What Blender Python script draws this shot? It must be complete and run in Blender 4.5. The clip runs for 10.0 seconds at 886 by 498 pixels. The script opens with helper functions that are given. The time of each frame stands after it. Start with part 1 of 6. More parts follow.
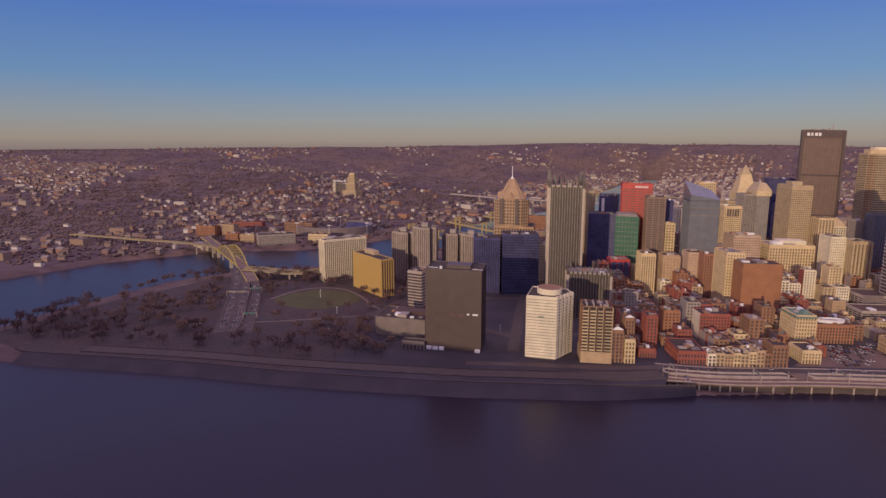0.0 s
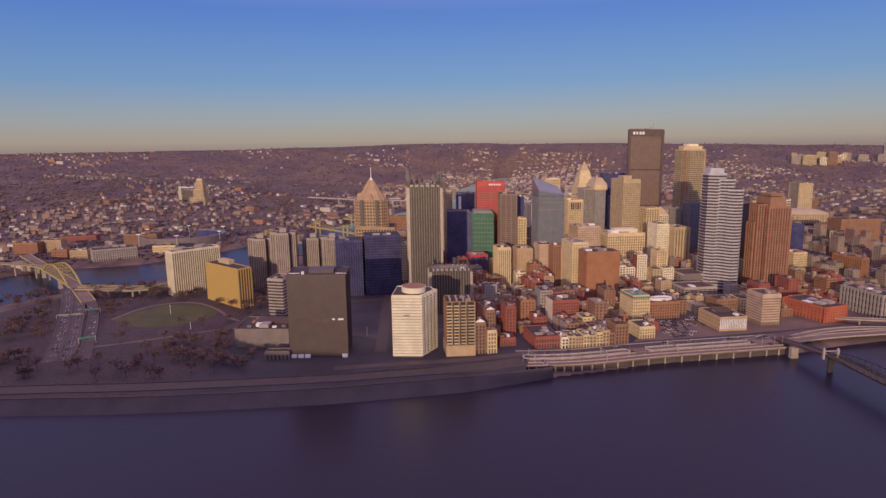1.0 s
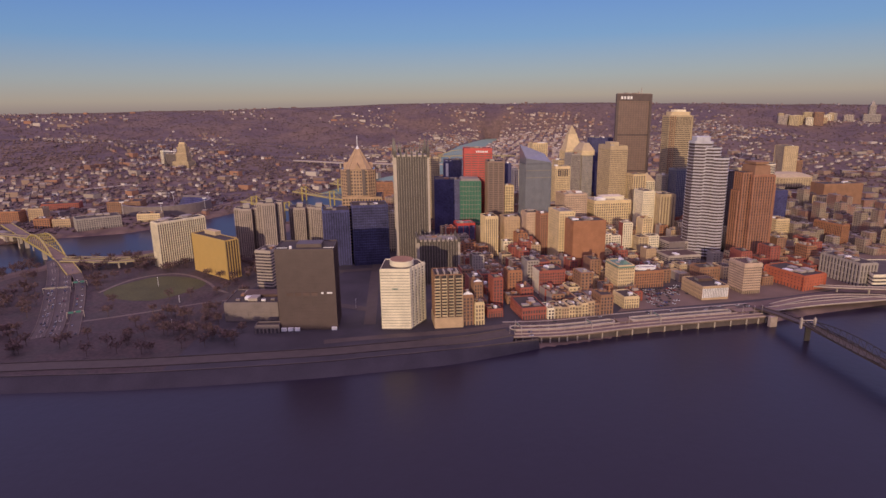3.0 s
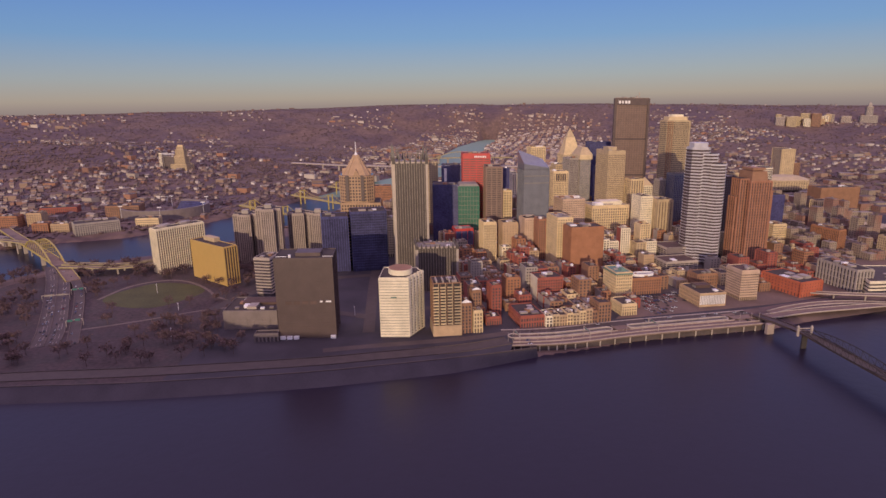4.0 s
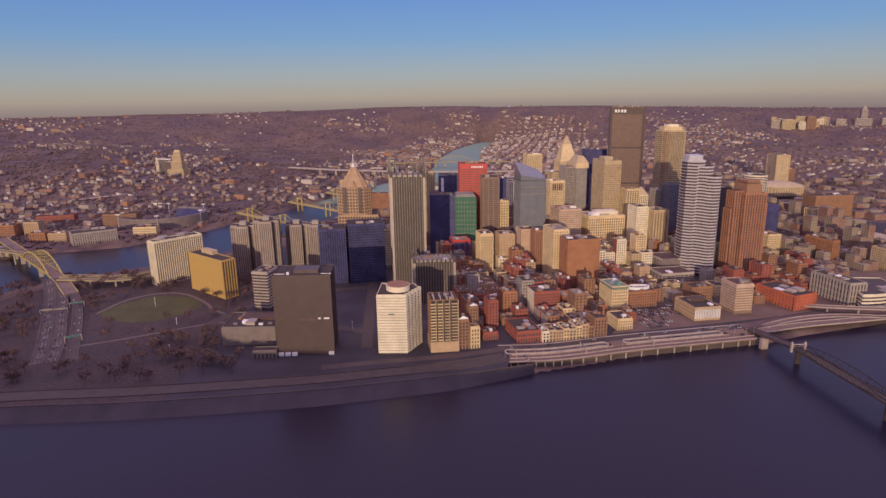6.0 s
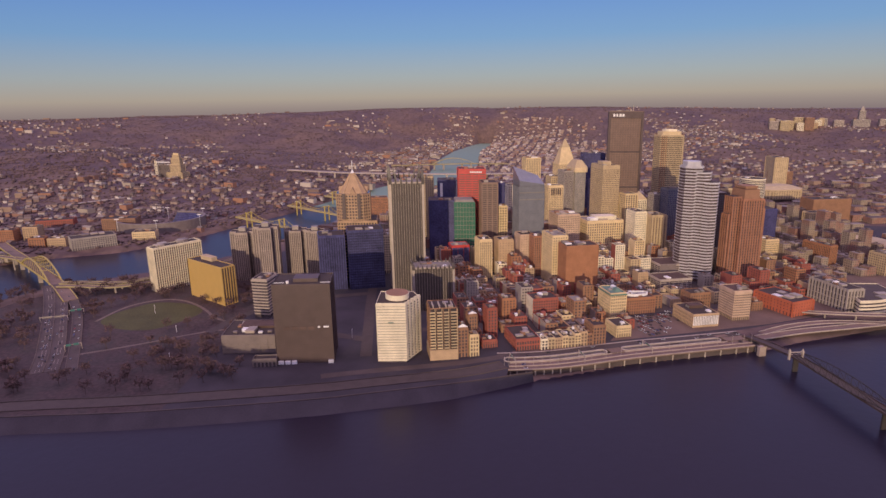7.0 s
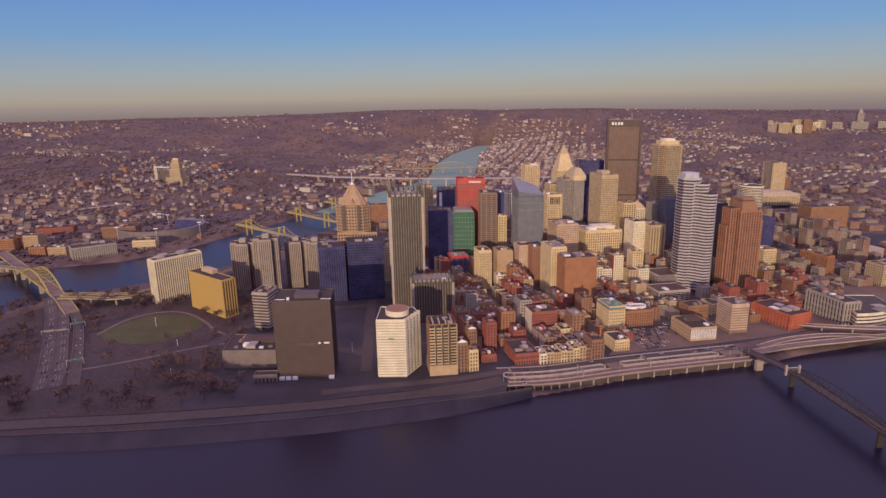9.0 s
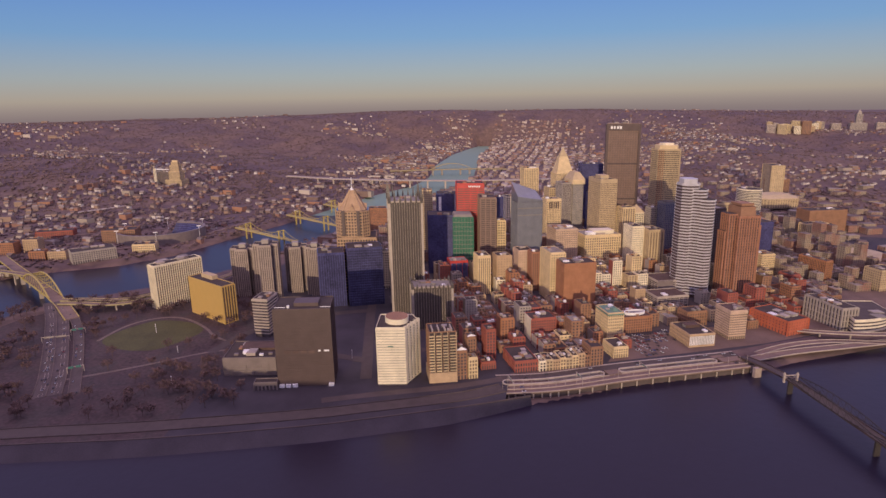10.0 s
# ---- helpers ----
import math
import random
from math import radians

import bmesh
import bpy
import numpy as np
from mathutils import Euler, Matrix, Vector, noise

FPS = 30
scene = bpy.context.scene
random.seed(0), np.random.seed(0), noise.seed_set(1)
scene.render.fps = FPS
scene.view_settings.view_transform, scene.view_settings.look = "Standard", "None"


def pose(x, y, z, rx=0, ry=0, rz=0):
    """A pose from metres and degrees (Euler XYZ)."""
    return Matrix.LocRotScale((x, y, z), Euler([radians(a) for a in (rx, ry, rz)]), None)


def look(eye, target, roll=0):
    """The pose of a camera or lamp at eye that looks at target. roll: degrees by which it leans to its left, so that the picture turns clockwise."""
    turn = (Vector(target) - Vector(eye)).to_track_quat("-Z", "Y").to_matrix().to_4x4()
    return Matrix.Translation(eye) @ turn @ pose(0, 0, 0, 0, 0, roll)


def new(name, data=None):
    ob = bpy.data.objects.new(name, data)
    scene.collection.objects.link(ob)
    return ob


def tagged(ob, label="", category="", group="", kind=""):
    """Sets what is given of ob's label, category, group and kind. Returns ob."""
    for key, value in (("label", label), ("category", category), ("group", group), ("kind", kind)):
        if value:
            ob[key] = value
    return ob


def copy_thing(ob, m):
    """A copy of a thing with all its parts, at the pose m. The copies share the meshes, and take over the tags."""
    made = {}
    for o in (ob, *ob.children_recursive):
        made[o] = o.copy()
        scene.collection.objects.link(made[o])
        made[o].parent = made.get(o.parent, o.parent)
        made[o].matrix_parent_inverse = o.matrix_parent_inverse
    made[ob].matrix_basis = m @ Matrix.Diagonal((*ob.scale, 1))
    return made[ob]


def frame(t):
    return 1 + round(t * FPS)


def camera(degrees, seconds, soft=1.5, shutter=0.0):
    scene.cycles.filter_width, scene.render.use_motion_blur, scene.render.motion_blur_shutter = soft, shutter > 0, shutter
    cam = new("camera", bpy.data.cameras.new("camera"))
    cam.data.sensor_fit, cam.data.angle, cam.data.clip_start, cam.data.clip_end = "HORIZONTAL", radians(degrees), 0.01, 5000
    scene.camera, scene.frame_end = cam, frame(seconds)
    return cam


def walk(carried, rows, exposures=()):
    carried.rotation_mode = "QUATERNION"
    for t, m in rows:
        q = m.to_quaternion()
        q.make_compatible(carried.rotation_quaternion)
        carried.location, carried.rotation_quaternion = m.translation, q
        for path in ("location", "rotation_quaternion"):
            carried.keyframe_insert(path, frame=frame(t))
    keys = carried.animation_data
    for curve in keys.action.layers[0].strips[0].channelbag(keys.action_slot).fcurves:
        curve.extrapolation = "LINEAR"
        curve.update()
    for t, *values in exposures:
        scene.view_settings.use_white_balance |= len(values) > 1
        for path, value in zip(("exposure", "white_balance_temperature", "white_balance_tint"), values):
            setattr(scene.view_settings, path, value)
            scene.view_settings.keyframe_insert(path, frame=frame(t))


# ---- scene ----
cam = camera(74.0, 10.0, soft=1.5)
# seconds, height, turn to the left, tilt, lean (metres and degrees)
PATH = [
    (0.0, 219.6, 15.48, -9.79, 0.02),
    (0.2, 219.6, 15.40, -9.70, -0.10),
    (0.5, 219.6, 8.96, -9.74, -0.44),
    (0.8, 219.6, 4.13, -9.76, -0.68),
    (0.9, 219.6, 2.49, -9.78, -0.75),
    (1.0, 219.6, 1.94, -9.76, -0.81),
    (1.1, 219.6, 1.76, -9.79, -0.82),
    (1.5, 219.6, 1.44, -9.75, -0.83),
    (1.7, 221.8, 1.51, -9.89, -0.83),
    (1.8, 223.0, 1.08, -10.68, -0.85),
    (1.9, 224.1, 0.99, -12.29, -0.88),
    (2.0, 225.2, 0.96, -13.71, -0.89),
    (2.5, 229.9, 0.82, -13.69, -0.89),
    (4.0, 244.1, 0.59, -13.72, -0.95),
    (4.5, 248.9, 0.48, -13.73, -0.94),
    (5.0, 253.6, 0.41, -13.76, -0.98),
    (5.5, 258.4, 0.35, -13.75, -0.97),
    (7.0, 272.5, 0.18, -13.74, -1.05),
    (7.5, 277.3, 0.17, -13.75, -1.10),
    (8.0, 282.0, 0.16, -13.76, -1.11),
    (8.5, 286.8, 0.12, -13.78, -1.11),
    (9.0, 291.5, 0.10, -13.79, -1.12),
    (9.5, 296.2, 0.07, -13.82, -1.14),
    (10.0, 301.0, 0.03, -13.84, -1.13),
]

def eye_pose(z, turn, tilt, lean):
    a, b = radians(turn), radians(tilt)
    way = Vector((-math.sin(a) * math.cos(b), math.cos(a) * math.cos(b), math.sin(b)))
    eye = Vector((0, 0, z))
    return look(eye, eye + way * 100, lean)


walk(cam, [(t, eye_pose(*row)) for t, *row in PATH], exposures=[(0, -0.21, 6450, 19), (1.0, -0.03, 6450, 19), (2.0, -0.07, 6450, 18), (2.7, 0.0, 6450, 18), (10, 0.08, 6400, 16)])

# ---- light ----
SUN_TURN, SUN_UP = 10.0, 8.5  # shade falls this far to the right of straight ahead; the sun's height
world = bpy.data.worlds.new("evening_sky")
scene.world = world
world.use_nodes = True
wn, wl = world.node_tree.nodes, world.node_tree.links
wn.clear()
w_out, w_bg = wn.new("ShaderNodeOutputWorld"), wn.new("ShaderNodeBackground")
sky = wn.new("ShaderNodeTexSky")
sky.sky_type, sky.sun_disc = "NISHITA", False
sky.sun_elevation, sky.sun_rotation = radians(SUN_UP), radians(180 + SUN_TURN)
sky.altitude, sky.air_density, sky.dust_density, sky.ozone_density = 300, 1.0, 1.5, 2.0
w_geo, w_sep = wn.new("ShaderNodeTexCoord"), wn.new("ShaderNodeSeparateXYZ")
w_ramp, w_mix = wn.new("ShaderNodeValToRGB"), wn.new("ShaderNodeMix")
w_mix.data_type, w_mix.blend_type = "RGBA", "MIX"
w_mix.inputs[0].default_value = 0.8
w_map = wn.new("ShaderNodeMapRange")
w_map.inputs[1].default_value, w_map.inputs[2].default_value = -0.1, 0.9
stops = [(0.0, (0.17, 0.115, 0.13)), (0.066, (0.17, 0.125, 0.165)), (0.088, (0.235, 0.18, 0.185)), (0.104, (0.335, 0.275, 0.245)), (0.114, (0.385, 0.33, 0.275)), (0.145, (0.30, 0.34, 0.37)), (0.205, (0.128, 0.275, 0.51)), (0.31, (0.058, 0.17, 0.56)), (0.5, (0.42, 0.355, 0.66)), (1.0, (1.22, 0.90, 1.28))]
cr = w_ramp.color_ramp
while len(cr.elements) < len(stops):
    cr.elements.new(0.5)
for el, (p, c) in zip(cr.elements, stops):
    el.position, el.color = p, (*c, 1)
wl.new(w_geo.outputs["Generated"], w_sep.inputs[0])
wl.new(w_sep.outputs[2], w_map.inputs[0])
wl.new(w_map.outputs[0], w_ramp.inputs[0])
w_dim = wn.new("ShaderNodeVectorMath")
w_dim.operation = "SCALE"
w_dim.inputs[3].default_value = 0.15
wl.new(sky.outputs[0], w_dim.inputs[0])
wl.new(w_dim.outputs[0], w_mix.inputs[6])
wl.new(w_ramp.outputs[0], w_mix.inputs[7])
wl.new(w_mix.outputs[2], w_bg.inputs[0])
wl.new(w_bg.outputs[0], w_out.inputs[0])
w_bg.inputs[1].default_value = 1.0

sun_data = bpy.data.lights.new("sun", "SUN")
sun_data.energy, sun_data.angle, sun_data.color = 2.35, radians(0.5), (1.0, 0.80, 0.54)
sun = new("sun", sun_data)
_a, _b = radians(SUN_TURN), radians(SUN_UP)
sun.matrix_world = look((0, 0, 900), Vector((0, 0, 900)) + Vector((math.sin(_a) * math.cos(_b), math.cos(_a) * math.cos(_b), -math.sin(_b))))

# ---- materials ----


def material(name, color, rough=0.85, metal=0.0, spread=0.24, scale=0.1, fine=1.5, bump=0.0, per_piece=0.0, spec=0.4, second=None, amount=0.5):
    """A surface with drift of tone at two scales; second: another colour that comes in patches."""
    m = bpy.data.materials.new(name)
    m.use_nodes = True
    n, l = m.node_tree.nodes, m.node_tree.links
    bsdf = n["Principled BSDF"]
    bsdf.inputs["Roughness"].default_value, bsdf.inputs["Metallic"].default_value = rough, metal
    bsdf.inputs["Specular IOR Level"].default_value = spec
    co = n.new("ShaderNodeTexCoord")
    big, small = n.new("ShaderNodeTexNoise"), n.new("ShaderNodeTexNoise")
    big.inputs["Scale"].default_value, small.inputs["Scale"].default_value = scale, fine
    big.inputs["Detail"].default_value, small.inputs["Detail"].default_value = 4, 2
    l.new(co.outputs["Object"], big.inputs["Vector"])
    l.new(co.outputs["Object"], small.inputs["Vector"])
    add = n.new("ShaderNodeMath")
    add.operation = "ADD"
    l.new(big.outputs[0], add.inputs[0])
    l.new(small.outputs[0], add.inputs[1])
    rng = n.new("ShaderNodeMapRange")
    rng.inputs[1].default_value, rng.inputs[2].default_value = 0.6, 1.4
    rng.inputs[3].default_value, rng.inputs[4].default_value = 1 - spread, 1 + spread
    l.new(add.outputs[0], rng.inputs[0])
    val = rng.outputs[0]
    if per_piece:
        geo = n.new("ShaderNodeNewGeometry")
        r2 = n.new("ShaderNodeMapRange")
        r2.inputs[3].default_value, r2.inputs[4].default_value = 1 - per_piece, 1 + per_piece
        l.new(geo.outputs["Random Per Island"], r2.inputs[0])
        mul = n.new("ShaderNodeMath")
        mul.operation = "MULTIPLY"
        l.new(val, mul.inputs[0])
        l.new(r2.outputs[0], mul.inputs[1])
        val = mul.outputs[0]
    hue = n.new("ShaderNodeHueSaturation")
    hue.inputs["Color"].default_value = (*color, 1)
    if second:
        mx = n.new("ShaderNodeMix")
        mx.data_type = "RGBA"
        mx.inputs[6].default_value, mx.inputs[7].default_value = (*color, 1), (*second, 1)
        st = n.new("ShaderNodeMapRange")
        st.inputs[1].default_value, st.inputs[2].default_value = 0.62 - amount * 0.3, 0.75 - amount * 0.3
        l.new(big.outputs[0], st.inputs[0])
        l.new(st.outputs[0], mx.inputs[0])
        l.new(mx.outputs[2], hue.inputs["Color"])
    l.new(val, hue.inputs["Value"])
    l.new(hue.outputs[0], bsdf.inputs["Base Color"])
    if bump:
        b = n.new("ShaderNodeBump")
        b.inputs["Strength"].default_value, b.inputs["Distance"].default_value = bump, 0.5
        l.new(small.outputs[0], b.inputs["Height"])
        l.new(b.outputs[0], bsdf.inputs["Normal"])
    return m


M = {}
M["cream"] = material("cream_stone", (0.66, 0.50, 0.275))
M["white"] = material("white_concrete", (0.75, 0.65, 0.45))
M["tan"] = material("tan_limestone", (0.50, 0.375, 0.215))
M["buff"] = material("buff_brick", (0.48, 0.33, 0.19))
M["brown"] = material("brown_brick", (0.30, 0.16, 0.09))
M["brick"] = material("red_brick", (0.32, 0.095, 0.064))
M["bright_brick"] = material("orange_red_brick", (0.46, 0.125, 0.062))
M["orange"] = material("orange_brick", (0.36, 0.165, 0.082))
M["granite"] = material("rose_granite", (0.36, 0.17, 0.098))
M["grey"] = material("grey_concrete", (0.36, 0.305, 0.25))
M["steel"] = material("weathered_steel", (0.235, 0.148, 0.108), rough=0.6, spread=0.2)
M["dark_steel"] = material("dark_bronze_steel", (0.096, 0.062, 0.054), rough=0.5)
M["silver"] = material("silver_aluminium", (0.62, 0.58, 0.56), rough=0.45, metal=0.3)
M["pale_steel"] = material("stainless_cladding", (0.40, 0.33, 0.27), rough=0.5, metal=0.3)
M["gold"] = material("gold_aluminium", (0.60, 0.40, 0.13), rough=0.45, metal=0.2, spread=0.05)
M["red"] = material("red_enamel", (0.48, 0.05, 0.04), rough=0.5)
# the wide tone drift imitates uneven reflections from window to window
M["glass"] = material("window_glass", (0.095, 0.076, 0.078), rough=0.2, spec=0.4, spread=0.65, scale=0.3, fine=0.8)
# brown added to the glass colour in place of reflected light
M["reflect_tint"] = material("reflect_tinted_window_glass", (0.17, 0.125, 0.085), rough=0.3, spread=0.5, scale=0.25, fine=0.8)
M["blue_glass"] = material("navy_glass", (0.070, 0.066, 0.150), rough=0.22, spec=0.7, spread=0.45, scale=0.05, fine=0.35)
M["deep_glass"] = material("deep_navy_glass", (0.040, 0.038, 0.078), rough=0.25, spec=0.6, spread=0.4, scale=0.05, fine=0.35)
M["green_glass"] = material("green_glass", (0.05, 0.16, 0.10), rough=0.2, spec=0.6, spread=0.2)
M["grey_glass"] = material("grey_glass", (0.19, 0.19, 0.20), rough=0.2, spec=0.6, spread=0.2)
M["mirror_glass"] = material("silver_mirror_glass", (0.085, 0.067, 0.056), rough=0.3, spec=0.4, spread=0.15)
M["slate_glass"] = material("slate_blue_glass", (0.15, 0.15, 0.165), rough=0.35, spec=0.4)
M["steel_glass"] = material("bronze_tinted_glass", (0.145, 0.098, 0.08), rough=0.3, spec=0.5)
M["roof"] = material("grey_tar_roof", (0.060, 0.042, 0.033), spread=0.3)
M["roof_light"] = material("pale_membrane_roof", (0.25, 0.215, 0.17), spread=0.2)
M["copper"] = material("green_copper", (0.14, 0.23, 0.17), spread=0.25)
M["asphalt"] = material("asphalt", (0.085, 0.063, 0.054), spread=0.25)
M["concrete"] = material("pale_concrete", (0.41, 0.335, 0.265), spread=0.25)
M["lawn"] = material("winter_lawn", (0.078, 0.074, 0.024), spread=0.35, scale=0.03, fine=0.4)
M["yellow_steel"] = material("yellow_painted_steel", (0.44, 0.34, 0.09), rough=0.5)
M["steel_panel"] = material("weathered_steel_panels", (0.34, 0.265, 0.215), rough=0.55, spread=0.3)
M["dim_steel"] = material("dull_steel_panels", (0.20, 0.155, 0.135), rough=0.6, spread=0.25)
# even near-black brown for bridge iron, piers and tower cores
M["near_black"] = material("near_black_brown", (0.05, 0.04, 0.036))
M["rose_stone"] = material("pink_beige_stone", (0.54, 0.38, 0.26))
M["bark"] = material("bare_twigs", (0.11, 0.07, 0.055), per_piece=0.3)
M["paint_white"] = material("white_paint", (0.8, 0.76, 0.7))
M["dome"] = material("tan_roof_sheet", (0.50, 0.38, 0.20), rough=0.6)

# ---- building blocks ----


def site(x, y, z):
    """From the drawn plan to the ground: the plan is drawn 5 % too shallow and closes up slightly towards the west."""
    r = math.hypot(x, y)
    t = max(0.0, min(1.0, (r - 20) / 180))
    s = 1 / (1 + 0.000095 * t * x * min(1.0, 1400 / max(r, 1.0)))
    return (x * s, y * s * (1 + 0.0556 * t), z * s if z > 0 else z)


def mesh_from(name, verts, faces, mat):
    me = bpy.data.meshes.new(name)
    me.from_pydata([site(*v) for v in verts], [], faces)
    me.materials.append(mat)
    me.update()
    return me


class Pile:
    """Collects simple solids for one mesh."""

    def __init__(self):
        self.v, self.f = [], []

    def box(self, p, u, length, n, depth, z0, z1):
        """A box from p along u, out along n, between two heights."""
        k = len(self.v)
        for z in (z0, z1):
            for a, b in ((0, 0), (length, 0), (length, depth), (0, depth)):
                self.v.append((p[0] + u[0] * a + n[0] * b, p[1] + u[1] * a + n[1] * b, z))
        self.f += [(k + 3, k + 2, k + 1, k), (k + 4, k + 5, k + 6, k + 7)]
        self.f += [(k + i, k + (i + 1) % 4, k + 4 + (i + 1) % 4, k + 4 + i) for i in range(4)]

    def prism(self, poly, z0, z1, top=None):
        """A prism over a plan; top: another plan of as many corners for a tapered form."""
        k, c = len(self.v), len(poly)
        top = top or poly
        self.v += [(x, y, z0) for x, y in poly] + [(x, y, z1) for x, y in top]
        self.f.append(tuple(range(k + c - 1, k - 1, -1)))
        self.f.append(tuple(range(k + c, k + 2 * c)))
        self.f += [(k + i, k + (i + 1) % c, k + c + (i + 1) % c, k + c + i) for i in range(c)]

    def cone(self, poly, z0, z1, apex=None):
        k, c = len(self.v), len(poly)
        if apex is None:
            apex = (sum(p[0] for p in poly) / c, sum(p[1] for p in poly) / c)
        self.v += [(x, y, z0) for x, y in poly] + [(apex[0], apex[1], z1)]
        self.f.append(tuple(range(k + c - 1, k - 1, -1)))
        self.f += [(k + i, k + (i + 1) % c, k + c) for i in range(c)]

    def beam(self, a, b, w, h=None):
        """A square bar between two points."""
        a, b = Vector(a), Vector(b)
        d = (b - a).normalized()
        s = d.cross(Vector((0, 0, 1)))
        s = s.normalized() if s.length > 1e-4 else Vector((1, 0, 0))
        t = s.cross(d)
        s, t = s * w / 2, t * (h or w) / 2
        k = len(self.v)
        for p in (a, b):
            self.v += [tuple(p - s - t), tuple(p + s - t), tuple(p + s + t), tuple(p - s + t)]
        self.f += [(k, k + 1, k + 2, k + 3), (k + 7, k + 6, k + 5, k + 4)]
        self.f += [(k + (i + 1) % 4, k + i, k + 4 + i, k + 4 + (i + 1) % 4) for i in range(4)]

    def rail(self, pts, w, h=None):
        """One bent square bar through many points."""
        k, c = len(self.v), len(pts)
        for i, p in enumerate(pts):
            d = (Vector(pts[min(c - 1, i + 1)]) - Vector(pts[max(0, i - 1)])).normalized()
            s = d.cross(Vector((0, 0, 1))).normalized()
            t = s.cross(d) * (h or w) / 2
            s = s * w / 2
            p = Vector(p)
            self.v += [tuple(p - s - t), tuple(p + s - t), tuple(p + s + t), tuple(p - s + t)]
        for i in range(c - 1):
            a = k + 4 * i
            self.f += [(a + (j + 1) % 4, a + j, a + 4 + j, a + 4 + (j + 1) % 4) for j in range(4)]
        e = k + 4 * (c - 1)
        self.f += [(k, k + 1, k + 2, k + 3), (e + 3, e + 2, e + 1, e)]

    def mesh(self, name, mat):
        return mesh_from(name, self.v, self.f, mat)


def part(name, pile, mat, parent, label="", kind=""):
    ob = new(name, pile.mesh(name, mat))
    ob.parent = parent
    return tagged(ob, label, kind=kind)


def thing(name, label, category, x=0.0, y=0.0, z=0.0, group="", kind=""):
    ob = new(name)
    ob.empty_display_size = 1
    return tagged(ob, label, category, group, kind)


def rect(x, y, w, d, turn):
    """A plan from its front left corner: w along the front, d back."""
    a = radians(turn)
    u, v = (math.cos(a), math.sin(a)), (-math.sin(a), math.cos(a))
    return [(x, y), (x + u[0] * w, y + u[1] * w), (x + u[0] * w + v[0] * d, y + u[1] * w + v[1] * d), (x + v[0] * d, y + v[1] * d)]


def inset(poly, s):
    """The plan drawn in by s metres on all sides (out where s is negative)."""
    c, out = len(poly), []
    for i in range(c):
        p0, p1, p2 = Vector(poly[i - 1]), Vector(poly[i]), Vector(poly[(i + 1) % c])
        e1, e2 = (p1 - p0).normalized(), (p2 - p1).normalized()
        n1, n2 = Vector((-e1.y, e1.x)), Vector((-e2.y, e2.x))
        m = n1 + n2
        k = m.dot(n1)
        out.append(tuple(p1 + m * (s / k if abs(k) > 0.15 else s)))
    return out


def facade(ob, poly, z0, z1, wall, floor=4.0, band=0.42, bay=4.0, pier=0.4, proud_b=0.35, proud_p=0.5, foot=5.0, crown=2.5, names=("spandrel", "pier"), wall2=None, edges=None):
    """Bands at each floor and piers at each bay, standing out from the glazed core."""
    bands, piers = Pile(), Pile()
    face_into(bands, piers, poly, z0, z1, floor, band, bay, pier, proud_b, proud_p, foot, crown, edges)
    if bands.v:
        part(names[0], bands, wall, ob, kind="stuff")
    if piers.v:
        part(names[1], piers, wall2 or wall, ob, kind="stuff")


def face_into(bands, piers, poly, z0, z1, floor=4.0, band=0.42, bay=4.0, pier=0.4, proud_b=0.35, proud_p=0.5, foot=5.0, crown=2.5, edges=None):
    """The same bands and piers, added to two piles."""
    c = len(poly)
    floors = max(1, round((z1 - z0 - foot - crown) / floor))
    fh = (z1 - z0 - foot - crown) / floors
    for i in range(c):
        if edges is not None and i not in edges:
            continue
        p, q = Vector(poly[i]), Vector(poly[(i + 1) % c])
        ln = (q - p).length
        u = (q - p) / ln
        n = Vector((u.y, -u.x))
        if band > 0:
            for k in range(floors):
                z = z0 + foot + k * fh
                bands.box(p, u, ln, n, proud_b, z, z + fh * band)
        if crown > 0:
            bands.box(p - u * proud_b, u, ln + 2 * proud_b, n, proud_b + 0.05, z1 - crown, z1 + 0.02)
        if pier > 0:
            bays = max(1, round(ln / bay))
            bw = ln / bays
            for k in range(bays + 1):
                piers.box(p + u * (k * bw - bw * pier / 2), u, bw * pier, n, proud_p, z0, z1 - 0.03)


